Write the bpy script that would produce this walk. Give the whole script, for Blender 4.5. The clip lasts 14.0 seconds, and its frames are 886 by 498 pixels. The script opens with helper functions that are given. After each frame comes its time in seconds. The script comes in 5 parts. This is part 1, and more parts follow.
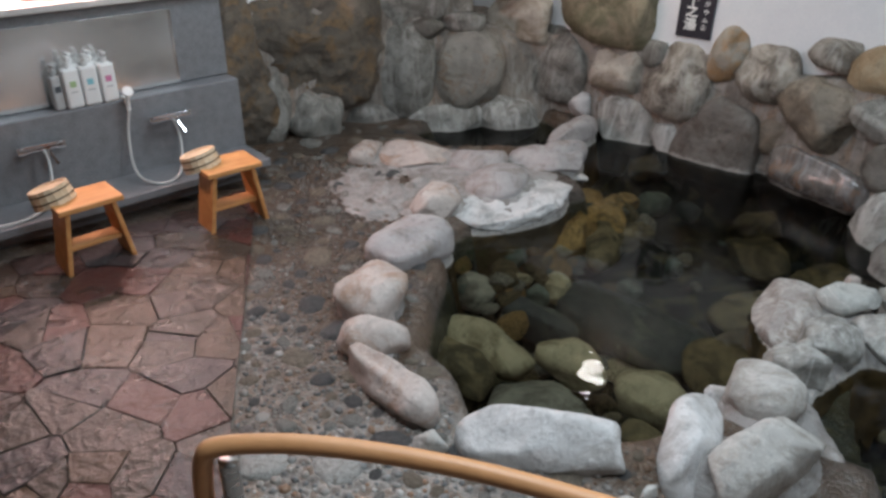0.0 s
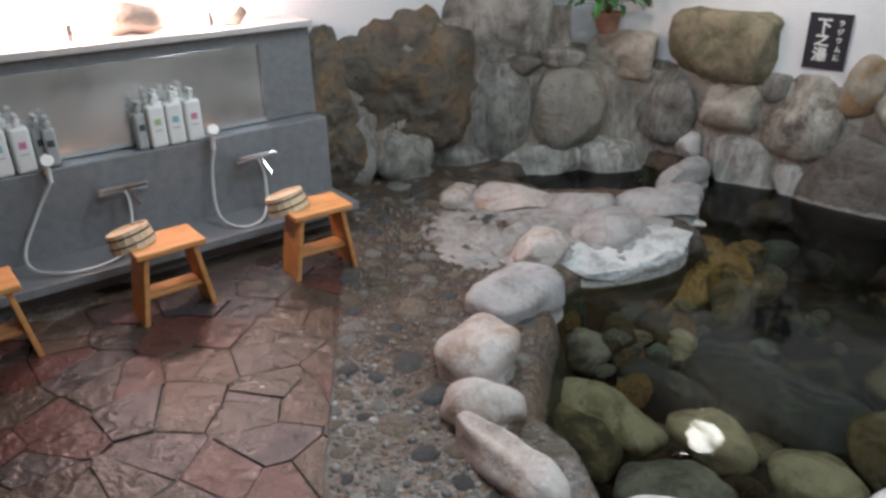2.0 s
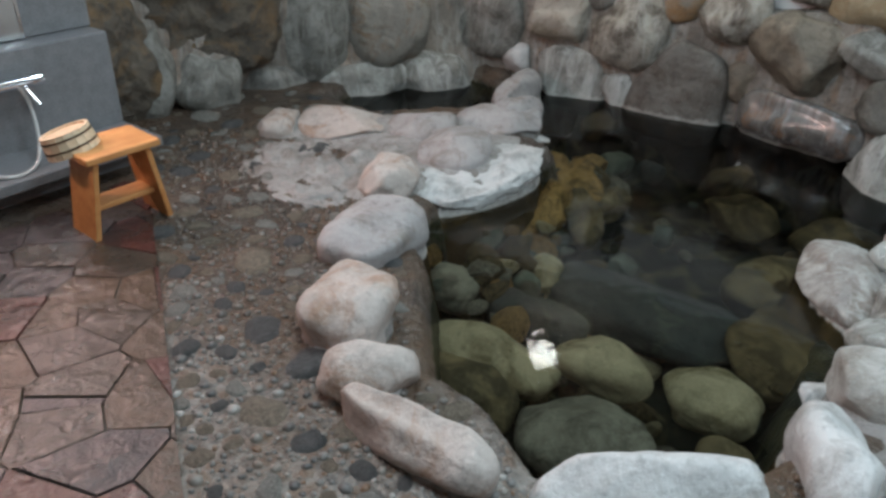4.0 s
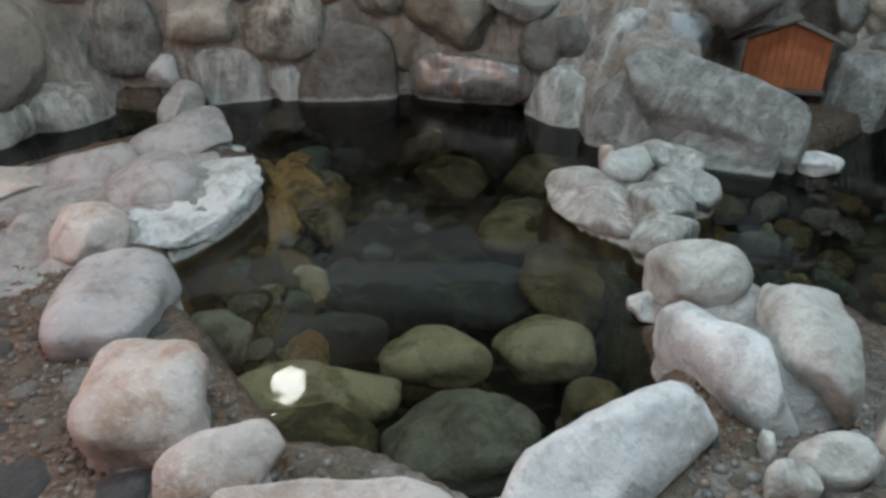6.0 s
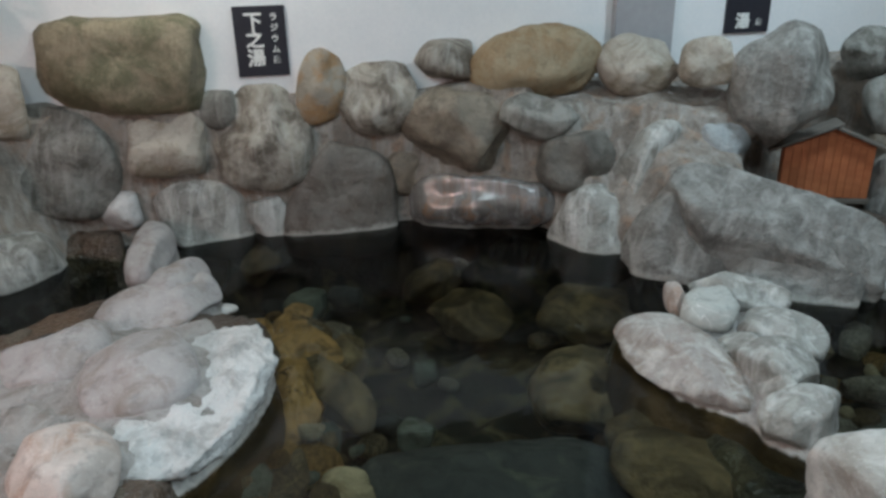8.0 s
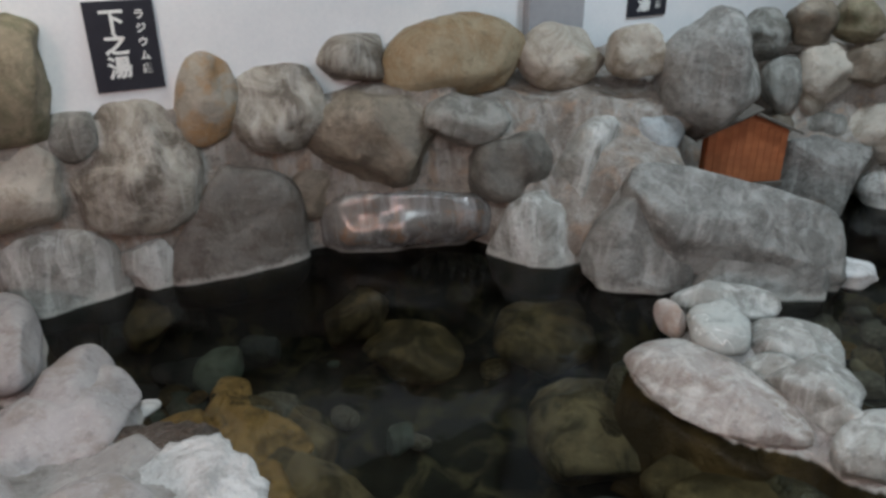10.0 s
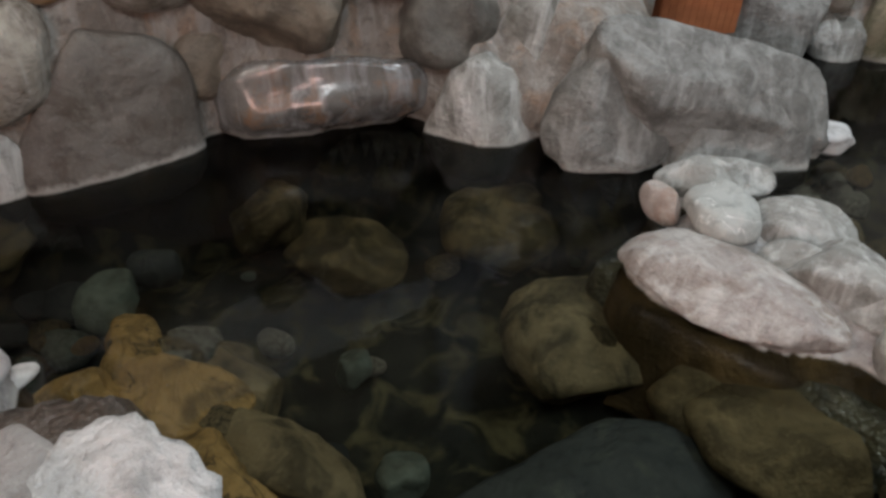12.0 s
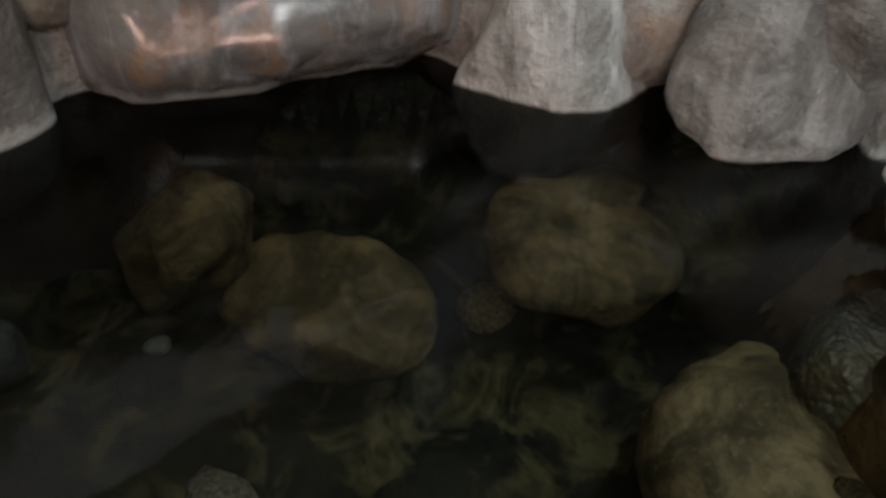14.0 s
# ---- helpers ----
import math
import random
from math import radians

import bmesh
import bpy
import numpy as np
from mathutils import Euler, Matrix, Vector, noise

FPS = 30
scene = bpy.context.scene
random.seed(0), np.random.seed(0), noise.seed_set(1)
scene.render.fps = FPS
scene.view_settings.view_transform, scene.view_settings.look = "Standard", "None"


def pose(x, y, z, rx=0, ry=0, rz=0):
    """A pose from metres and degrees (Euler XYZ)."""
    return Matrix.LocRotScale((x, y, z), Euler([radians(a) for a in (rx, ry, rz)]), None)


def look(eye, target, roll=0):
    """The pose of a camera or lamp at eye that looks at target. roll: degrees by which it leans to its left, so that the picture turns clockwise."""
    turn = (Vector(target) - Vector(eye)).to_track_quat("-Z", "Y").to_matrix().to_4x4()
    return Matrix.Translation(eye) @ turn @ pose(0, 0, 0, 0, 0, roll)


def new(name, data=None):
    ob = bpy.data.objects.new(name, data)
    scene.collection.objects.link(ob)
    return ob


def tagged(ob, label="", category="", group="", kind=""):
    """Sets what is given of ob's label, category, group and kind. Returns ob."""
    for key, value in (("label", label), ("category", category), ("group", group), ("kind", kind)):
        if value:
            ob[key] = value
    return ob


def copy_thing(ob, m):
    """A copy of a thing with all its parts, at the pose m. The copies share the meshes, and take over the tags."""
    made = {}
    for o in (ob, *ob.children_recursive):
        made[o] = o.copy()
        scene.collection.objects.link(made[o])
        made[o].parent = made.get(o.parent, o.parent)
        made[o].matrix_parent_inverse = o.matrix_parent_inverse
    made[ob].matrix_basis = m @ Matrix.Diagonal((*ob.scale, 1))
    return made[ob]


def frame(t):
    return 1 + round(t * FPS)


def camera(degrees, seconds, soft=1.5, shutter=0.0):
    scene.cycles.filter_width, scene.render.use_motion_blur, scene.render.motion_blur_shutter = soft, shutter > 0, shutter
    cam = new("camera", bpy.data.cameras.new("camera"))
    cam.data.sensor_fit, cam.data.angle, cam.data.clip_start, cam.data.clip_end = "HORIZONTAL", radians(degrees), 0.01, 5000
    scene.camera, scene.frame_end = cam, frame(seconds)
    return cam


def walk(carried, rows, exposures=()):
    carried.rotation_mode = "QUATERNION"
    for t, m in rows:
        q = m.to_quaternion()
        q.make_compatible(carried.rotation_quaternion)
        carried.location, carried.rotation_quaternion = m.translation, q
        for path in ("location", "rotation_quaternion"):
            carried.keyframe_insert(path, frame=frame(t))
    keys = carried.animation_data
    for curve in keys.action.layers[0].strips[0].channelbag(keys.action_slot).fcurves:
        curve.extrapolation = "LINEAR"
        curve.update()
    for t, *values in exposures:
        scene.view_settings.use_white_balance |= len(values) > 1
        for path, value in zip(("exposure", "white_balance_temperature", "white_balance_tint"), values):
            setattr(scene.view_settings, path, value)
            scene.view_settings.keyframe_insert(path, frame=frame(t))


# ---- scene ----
from mathutils.bvhtree import BVHTree

cam = camera(61.9, 14.0, soft=2.9)
EXPOSURES = [(0, 0.02, 6300, 8), (2, 0.06, 6220, 5), (2.7, 0.06, 6050, 1), (5, 0.06, 6080, 1), (7.5, 0.02, 6030, -1), (9.8, 0.03, 6200, 4), (10.7, 0.06, 6600, 9), (12, 0.13, 6750, 10), (14, 0.18, 6800, 8)]
PATH = [
    (0, (2.419, 0.515, 1.777), (1.495, 2.001, 0.808), 1.0),
    (0.5, (2.39, 0.574, 1.713), (1.357, 1.998, 0.762), -1.3),
    (1, (2.294, 0.624, 1.672), (1.221, 2.044, 0.759), -1.2),
    (1.5, (2.183, 0.637, 1.639), (1.082, 2.067, 0.778), -0.3),
    (2, (2.083, 0.702, 1.591), (0.976, 2.136, 0.745), -1.1),
    (2.5, (2.006, 0.78, 1.542), (1.116, 2.302, 0.597), -0.4),
    (2.7, (1.994, 0.814, 1.531), (1.141, 2.339, 0.558), -0.3),
    (5, (1.378, 1.006, 1.257), (1.227, 2.749, 0.288), -0.6),
    (5.5, (1.292, 1.074, 1.194), (1.44, 2.832, 0.252), -3.5),
    (6, (1.167, 1.187, 1.189), (1.526, 2.906, 0.232), -0.3),
    (6.5, (1.132, 1.378, 1.186), (1.528, 3.086, 0.225), -1.5),
    (7, (1.074, 1.548, 1.219), (1.435, 3.306, 0.338), -1.6),
    (7.5, (0.979, 1.739, 1.233), (1.427, 3.515, 0.43), -2.7),
    (7.7, (0.95, 1.798, 1.236), (1.447, 3.574, 0.461), -2.3),
    (9.8, (0.581, 2.562, 1.283), (1.573, 4.083, 0.446), 0.5),
    (10, (0.565, 2.63, 1.295), (1.615, 4.106, 0.446), -0.3),
    (10.5, (0.518, 2.791, 1.298), (1.731, 4.077, 0.363), 1.5),
    (11, (0.492, 2.89, 1.259), (1.713, 4.102, 0.24), 1.6),
    (11.5, (0.47, 2.998, 1.256), (1.734, 4.082, 0.149), 2.6),
    (12, (0.671, 3.171, 1.128), (1.869, 4.275, -0.033), 2.4),
    (12.5, (0.929, 3.327, 0.976), (2.062, 4.519, -0.163), 0.6),
    (13, (0.972, 3.658, 0.919), (2.167, 4.691, -0.307), 2.9),
    (13.5, (1.092, 3.926, 0.832), (2.338, 4.816, -0.455), 6.0),
    (14, (1.25, 4.12, 0.723), (2.482, 4.905, -0.643), 7.4),
]
walk(cam, [(t, look(eye, target, roll)) for t, eye, target, roll in PATH], EXPOSURES)

# ---- light ----
world = bpy.data.worlds.new("world")
scene.world = world
world.use_nodes = True
world.node_tree.nodes["Background"].inputs[0].default_value = (0.55, 0.6, 0.7, 1)
world.node_tree.nodes["Background"].inputs[1].default_value = 0.02


def lamp(name, kind, at, target, power, colour, size, size_y=None):
    data = bpy.data.lights.new(name, kind)
    data.energy, data.color = power, colour
    if kind == "AREA":
        data.shape, data.size, data.size_y = "RECTANGLE", size, size_y or size
    else:
        data.shadow_soft_size = size
    ob = new(name, data)
    ob.matrix_world = look(at, target)
    return ob


# assumed main light, out of view
lamp("ceiling_light_glow", "AREA", (2.1, 1.7, 2.50), (2.1, 1.75, 0), 34, (0.84, 0.97, 1.08), 1.2, 0.5)
# added out of view to brighten the washing side and left rocks
lamp("ceiling_light_glow", "AREA", (0.4, 3.0, 2.50), (0.4, 3.05, 0), 25.5, (0.86, 0.97, 1.06), 1.2, 0.3)
lamp("wall_lamp_glow", "POINT", (0.97, 5.20, 1.80), (1, 0, 0), 0.6, (0.94, 1.0, 1.02), 0.09)
lamp("ceiling_light_glow", "AREA", (3.5, 3.9, 2.50), (3.5, 3.95, 0), 30, (0.84, 0.97, 1.08), 0.4, 0.16)
lamp("ledge_lamp_glow", "POINT", (-1.273, 2.378, 1.2), (1, 0, 0), 30, (1.0, 0.60, 0.54), 0.05)
lamp("ledge_lamp_glow", "POINT", (-1.099, 2.998, 1.2), (1, 0, 0), 30, (1.0, 0.62, 0.56), 0.05)



# ---- materials ----
class Nodes:
    """Short hand for building a node tree."""

    def __init__(self, name, scatter=True):
        self.m = bpy.data.materials.new(name)
        self.m.use_nodes = True
        self.t = self.m.node_tree
        self.b = self.t.nodes["Principled BSDF"]
        co = self.t.nodes.new("ShaderNodeTexCoord").outputs["Object"]
        if scatter:
            rnd = self.t.nodes.new("ShaderNodeObjectInfo").outputs["Random"]
            mul = self.math("MULTIPLY", rnd, 37.0)
            add = self.t.nodes.new("ShaderNodeVectorMath")
            self.t.links.new(co, add.inputs[0])
            self.t.links.new(mul, add.inputs[1])
            co = add.outputs[0]
        self.co = co

    def put(self, value, socket):
        if isinstance(value, bpy.types.NodeSocket):
            self.t.links.new(value, socket)
        elif value is not None:
            socket.default_value = value

    def math(self, op, a, b=0.0, clamp=False):
        n = self.t.nodes.new("ShaderNodeMath")
        n.operation, n.use_clamp = op, clamp
        self.put(a, n.inputs[0])
        self.put(b, n.inputs[1])
        return n.outputs[0]

    def noise(self, scale, detail=5.0, rough=0.6, stretch=None, distort=0.0):
        co = self.co
        if stretch:
            mp = self.t.nodes.new("ShaderNodeMapping")
            mp.inputs["Scale"].default_value = stretch
            self.t.links.new(co, mp.inputs["Vector"])
            co = mp.outputs[0]
        n = self.t.nodes.new("ShaderNodeTexNoise")
        n.inputs["Scale"].default_value, n.inputs["Detail"].default_value = scale, detail
        n.inputs["Roughness"].default_value, n.inputs["Distortion"].default_value = rough, distort
        self.t.links.new(co, n.inputs["Vector"])
        return n.outputs["Fac"]

    def voronoi(self, scale, feature="F1", rnd=1.0):
        n = self.t.nodes.new("ShaderNodeTexVoronoi")
        n.feature = feature
        n.inputs["Scale"].default_value = scale
        n.inputs["Randomness"].default_value = rnd
        self.t.links.new(self.co, n.inputs["Vector"])
        return n

    def ramp(self, fac, lo, hi, a=0.0, b=1.0):
        n = self.t.nodes.new("ShaderNodeMapRange")
        n.inputs["From Min"].default_value, n.inputs["From Max"].default_value = lo, hi
        n.inputs["To Min"].default_value, n.inputs["To Max"].default_value = a, b
        self.put(fac, n.inputs["Value"])
        return n.outputs[0]

    def mix(self, fac, a, b):
        n = self.t.nodes.new("ShaderNodeMix")
        n.data_type = "RGBA"
        self.put(fac, n.inputs[0])
        self.put((*a, 1) if isinstance(a, tuple) else a, n.inputs[6])
        self.put((*b, 1) if isinstance(b, tuple) else b, n.inputs[7])
        return n.outputs[2]

    def bump(self, height, strength=0.5, distance=0.01, base=None):
        n = self.t.nodes.new("ShaderNodeBump")
        n.inputs["Strength"].default_value, n.inputs["Distance"].default_value = strength, distance
        self.put(height, n.inputs["Height"])
        if base:
            self.t.links.new(base, n.inputs["Normal"])
        return n.outputs[0]

    def done(self, colour=None, rough=None, normal=None, metal=None, coat=None):
        self.put((*colour, 1) if isinstance(colour, tuple) else colour, self.b.inputs["Base Color"])
        self.put(rough, self.b.inputs["Roughness"])
        if normal:
            self.t.links.new(normal, self.b.inputs["Normal"])
        self.put(metal, self.b.inputs["Metallic"])
        self.put(coat, self.b.inputs["Coat Weight"])
        if coat:
            self.b.inputs["Coat Roughness"].default_value = 0.09
            self.t.links.new(normal, self.b.inputs["Coat Normal"])
        return self.m


def rock_material(name, a, b, stain, amount=0.35, rough=0.7, grain=1.0, streak=None, vein=None, limed=True, algae_shade=((0.008, 0.0075, 0.006), (0.035, 0.027, 0.013))):
    """Natural stone: two tones, blotches of a stain, fine grain, pits and relief; streak: mineral runs down the face."""
    n = Nodes(name)
    broad = n.noise(5.5, 4, 0.6, distort=0.6)
    fine = n.noise(70, 4, 0.7)
    mid = n.noise(22, 5, 0.65)
    c = n.mix(n.ramp(broad, 0.35, 0.68), a, b)
    blot = n.ramp(n.noise(6.5, 5, 0.65, distort=0.7), 0.60 - 0.35 * amount, 0.72 - 0.25 * amount)
    c = n.mix(n.math("MULTIPLY", blot, 0.88), c, stain)
    if streak:
        run = n.noise(16, 4, 0.6, stretch=(1, 1, 0.16), distort=0.8)
        c = n.mix(n.ramp(run, 0.46, 0.76), c, streak)
    if vein:
        w = n.noise(7, 2, 0.5, distort=1.6)
        c = n.mix(n.ramp(n.math("ABSOLUTE", n.math("SUBTRACT", w, 0.5)), 0.012, 0.0), c, vein)
    dark = tuple(v * 0.55 for v in a)
    c = n.mix(n.math("MULTIPLY", n.ramp(mid, 0.54, 0.70), 0.6), c, dark)
    c = n.mix(n.math("MULTIPLY", n.ramp(fine, 0.55, 0.75), 0.35), c, tuple(min(1, v * 1.5 + 0.02) for v in b))
    if limed:
        up = n.t.nodes.new("ShaderNodeSeparateXYZ")
        n.t.links.new(n.t.nodes.new("ShaderNodeNewGeometry").outputs["Position"], up.inputs[0])
        band = n.math("ADD", up.outputs[2], n.math("MULTIPLY", n.math("SUBTRACT", mid, 0.5), 0.09))
        c = n.mix(n.math("MULTIPLY", n.ramp(band, -0.045, -0.07), 0.55), c, (0.50, 0.48, 0.44))
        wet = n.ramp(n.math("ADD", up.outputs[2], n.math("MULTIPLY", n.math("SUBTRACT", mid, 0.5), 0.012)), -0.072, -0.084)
        # under water, near-black default tones paint in shade beneath overhanging stones
        slime_shade = n.mix(n.ramp(broad, 0.45, 0.66), *algae_shade)
        c = n.mix(wet, c, slime_shade)
        n.put(n.ramp(wet, 0.0, 1.0, 0.5, 0.03), n.b.inputs["Specular IOR Level"])
    else:
        n.b.inputs["Specular IOR Level"].default_value = 0.06
    hgt = n.math("ADD", n.math("MULTIPLY", mid, 1.0), n.math("ADD", n.math("MULTIPLY", fine, 0.3), n.math("MULTIPLY", broad, 1.6)))
    r = n.ramp(mid, 0.3, 0.7, rough - 0.12, min(1.0, rough + 0.12))
    return n.done(c, r, n.bump(hgt, 0.75 * grain, 0.013))


TAN = rock_material("tan_stone", (0.20, 0.165, 0.11), (0.29, 0.24, 0.16), (0.10, 0.095, 0.05), 0.5)
PALE = rock_material("pale_stone", (0.36, 0.32, 0.27), (0.46, 0.41, 0.35), (0.20, 0.16, 0.11), 0.35)
GREY = rock_material("grey_stone", (0.17, 0.165, 0.15), (0.29, 0.28, 0.255), (0.10, 0.09, 0.075), 0.45, streak=(0.35, 0.34, 0.315))
SPOT = rock_material("spotted_stone", (0.40, 0.37, 0.32), (0.27, 0.235, 0.19), (0.085, 0.065, 0.048), 0.5, 0.6, streak=(0.46, 0.43, 0.39))
RUST = rock_material("rusty_stone", (0.28, 0.25, 0.21), (0.33, 0.29, 0.23), (0.30, 0.17, 0.07), 0.45, 0.6)
RUSTTOP = rock_material("iron_stained_stone", (0.19, 0.175, 0.155), (0.28, 0.26, 0.225), (0.20, 0.115, 0.055), 0.2, 0.6)
RUSTBIG = rock_material("brown_boulder_stone", (0.09, 0.076, 0.063), (0.17, 0.142, 0.11), (0.22, 0.14, 0.07), 0.28, 0.75, 2.2)
OCHRE = rock_material("ochre_stone", (0.27, 0.22, 0.14), (0.36, 0.29, 0.19), (0.24, 0.15, 0.07), 0.45)
WHITE = rock_material("lime_white_stone", (0.52, 0.505, 0.495), (0.66, 0.645, 0.635), (0.36, 0.335, 0.315), 0.25, 0.8)
LILAC = rock_material("lilac_grey_lime_stone", (0.33, 0.305, 0.30), (0.42, 0.395, 0.39), (0.25, 0.215, 0.19), 0.25, 0.8, 0.7)
PALEW = rock_material("chalky_stone", (0.41, 0.39, 0.365), (0.54, 0.52, 0.49), (0.28, 0.25, 0.215), 0.35, 0.8)
ROSE = rock_material("rosy_white_stone", (0.42, 0.36, 0.325), (0.55, 0.49, 0.455), (0.36, 0.24, 0.175), 0.25, 0.8)
CRUST = rock_material("lime_crusted_stone", (0.25, 0.24, 0.22), (0.36, 0.35, 0.32), (0.17, 0.16, 0.14), 0.35, 0.65, 1.3, streak=(0.62, 0.61, 0.59))
CRUST2 = rock_material("limed_pink_stone", (0.31, 0.27, 0.25), (0.42, 0.385, 0.355), (0.21, 0.16, 0.125), 0.4, 0.6, 1.3, streak=(0.56, 0.54, 0.51), algae_shade=((0.06, 0.04, 0.02), (0.16, 0.10, 0.045)))
SLATE = rock_material("slate_stone", (0.18, 0.17, 0.155), (0.31, 0.30, 0.28), (0.11, 0.10, 0.09), 0.5, 0.6, 1.3, streak=(0.34, 0.33, 0.31))
LIMED = rock_material("limed_concrete", (0.29, 0.272, 0.26), (0.40, 0.38, 0.365), (0.21, 0.185, 0.165), 0.3, 0.8, 1.6, algae_shade=((0.06, 0.04, 0.02), (0.16, 0.10, 0.045)))
SLATEB = rock_material("brown_grey_block_stone", (0.12, 0.105, 0.092), (0.19, 0.17, 0.15), (0.085, 0.065, 0.05), 0.45, 0.55)
SLATED = rock_material("dark_slate_stone", (0.07, 0.07, 0.07), (0.11, 0.11, 0.11), (0.05, 0.05, 0.05), 0.4, 0.6)
BROWN = rock_material("brown_stone", (0.17, 0.135, 0.10), (0.26, 0.22, 0.17), (0.10, 0.08, 0.06), 0.4, 0.55)
DARK = rock_material("dark_stone", (0.11, 0.10, 0.085), (0.17, 0.155, 0.135), (0.07, 0.06, 0.05), 0.4, 0.55)
# the pale bluish streak here is a painted sheen, on top of the coat
SHINY = rock_material("polished_wet_stone", (0.095, 0.09, 0.085), (0.20, 0.185, 0.17), (0.26, 0.15, 0.09), 0.2, 0.22, 0.3, streak=(0.36, 0.36, 0.37))
SHINY.node_tree.nodes["Principled BSDF"].inputs["Coat Weight"].default_value = 1.0
SHINY.node_tree.nodes["Principled BSDF"].inputs["Coat Roughness"].default_value = 0.22
BLUE = rock_material("blue_grey_stone", (0.27, 0.29, 0.30), (0.38, 0.40, 0.41), (0.19, 0.19, 0.18), 0.4, 0.7)
CRYST = rock_material("crystal_crust_stone", (0.58, 0.57, 0.56), (0.70, 0.69, 0.68), (0.36, 0.35, 0.34), 0.3, 0.8, 2.2)
BAND = rock_material("banded_pebble_stone", (0.40, 0.40, 0.38), (0.48, 0.48, 0.45), (0.33, 0.33, 0.31), 0.2, 0.6, vein=(0.75, 0.73, 0.70))
OLIVE = rock_material("olive_wet_stone", (0.28, 0.235, 0.15), (0.39, 0.33, 0.215), (0.14, 0.11, 0.06), 0.35, 0.6, limed=False)
OLIVED = rock_material("dark_olive_wet_stone", (0.15, 0.115, 0.065), (0.24, 0.185, 0.105), (0.045, 0.038, 0.024), 0.5, 0.6, limed=False)
MOTTLE = rock_material("mottled_wet_stone", (0.165, 0.15, 0.12), (0.27, 0.25, 0.20), (0.085, 0.075, 0.06), 0.5, 0.6, limed=False)
DEEP = rock_material("charcoal_wet_stone", (0.04, 0.044, 0.044), (0.065, 0.07, 0.066), (0.095, 0.10, 0.08), 0.18, 0.6, 1.4, limed=False)
OCHREW = rock_material("ochre_wet_stone", (0.105, 0.077, 0.04), (0.165, 0.12, 0.062), (0.03, 0.026, 0.016), 0.6, 0.6, limed=False)
OCHREL = rock_material("light_ochre_wet_stone", (0.13, 0.096, 0.05), (0.205, 0.152, 0.08), (0.06, 0.045, 0.025), 0.5, 0.6, 1.5, limed=False)
OCHREB = rock_material("orange_wet_stone", (0.33, 0.20, 0.075), (0.45, 0.28, 0.115), (0.09, 0.065, 0.03), 0.35, 0.6, 1.8, vein=(0.07, 0.05, 0.03), limed=False)
GREENS = rock_material("green_wet_stone", (0.09, 0.105, 0.085), (0.15, 0.17, 0.14), (0.06, 0.065, 0.05), 0.4, 0.6, limed=False)


def plain_material(name, a, b, rough=0.5, scale=30.0, relief=0.2, metal=0.0, stretch=None, depth=0.003):
    n = Nodes(name)
    f = n.noise(scale, 5, 0.6, stretch=stretch)
    g = n.noise(scale * 0.17, 3, 0.5)
    c = n.mix(n.ramp(n.math("ADD", n.math("MULTIPLY", f, 0.6), n.math("MULTIPLY", g, 0.4)), 0.3, 0.7), a, b)
    return n.done(c, n.ramp(g, 0.3, 0.7, max(0.02, rough - 0.08), rough + 0.08), n.bump(f, relief, depth), metal)


def floor_material():
    n = Nodes("pebble_concrete", False)
    v1, v2 = n.voronoi(30), n.voronoi(75)
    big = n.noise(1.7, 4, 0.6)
    fine = n.noise(110, 4, 0.7)
    tone = n.mix(n.ramp(v1.outputs["Distance"], 0.25, 0.62), (0.15, 0.13, 0.112), (0.36, 0.33, 0.30))
    sep = n.t.nodes.new("ShaderNodeSeparateColor")
    n.t.links.new(v1.outputs["Color"], sep.inputs[0])
    tone = n.mix(n.ramp(sep.outputs[0], 0.55, 0.9, 0, 0.7), tone, (0.12, 0.12, 0.118))
    tone = n.mix(n.ramp(sep.outputs[1], 0.6, 0.95, 0, 0.55), tone, (0.24, 0.145, 0.085))
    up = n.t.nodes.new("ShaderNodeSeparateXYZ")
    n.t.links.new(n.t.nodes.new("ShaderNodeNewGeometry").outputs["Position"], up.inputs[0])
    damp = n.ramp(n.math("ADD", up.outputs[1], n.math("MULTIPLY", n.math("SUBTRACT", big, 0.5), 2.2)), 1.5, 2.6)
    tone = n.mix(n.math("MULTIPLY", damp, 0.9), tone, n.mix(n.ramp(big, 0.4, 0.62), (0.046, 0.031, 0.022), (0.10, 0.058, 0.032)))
    tone = n.mix(n.ramp(fine, 0.55, 0.8, 0, 0.5), tone, (0.40, 0.38, 0.35))
    algae_shade = n.mix(n.ramp(n.noise(6, 4, 0.6, distort=1.0), 0.45, 0.62), (0.035, 0.036, 0.028), (0.075, 0.064, 0.034))
    tone = n.mix(n.ramp(n.math("ADD", up.outputs[2], n.math("MULTIPLY", n.math("SUBTRACT", fine, 0.5), 0.03)), -0.055, -0.085), tone, algae_shade)
    # deeper slopes painted near black, for the light lost in deep water
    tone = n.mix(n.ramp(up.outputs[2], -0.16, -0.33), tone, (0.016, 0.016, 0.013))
    h = n.math("ADD", n.math("MULTIPLY", v1.outputs["Distance"], -0.9), n.math("MULTIPLY", v2.outputs["Distance"], -0.5))
    h = n.math("ADD", h, n.math("MULTIPLY", fine, 0.25))
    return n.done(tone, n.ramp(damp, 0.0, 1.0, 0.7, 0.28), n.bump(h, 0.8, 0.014))


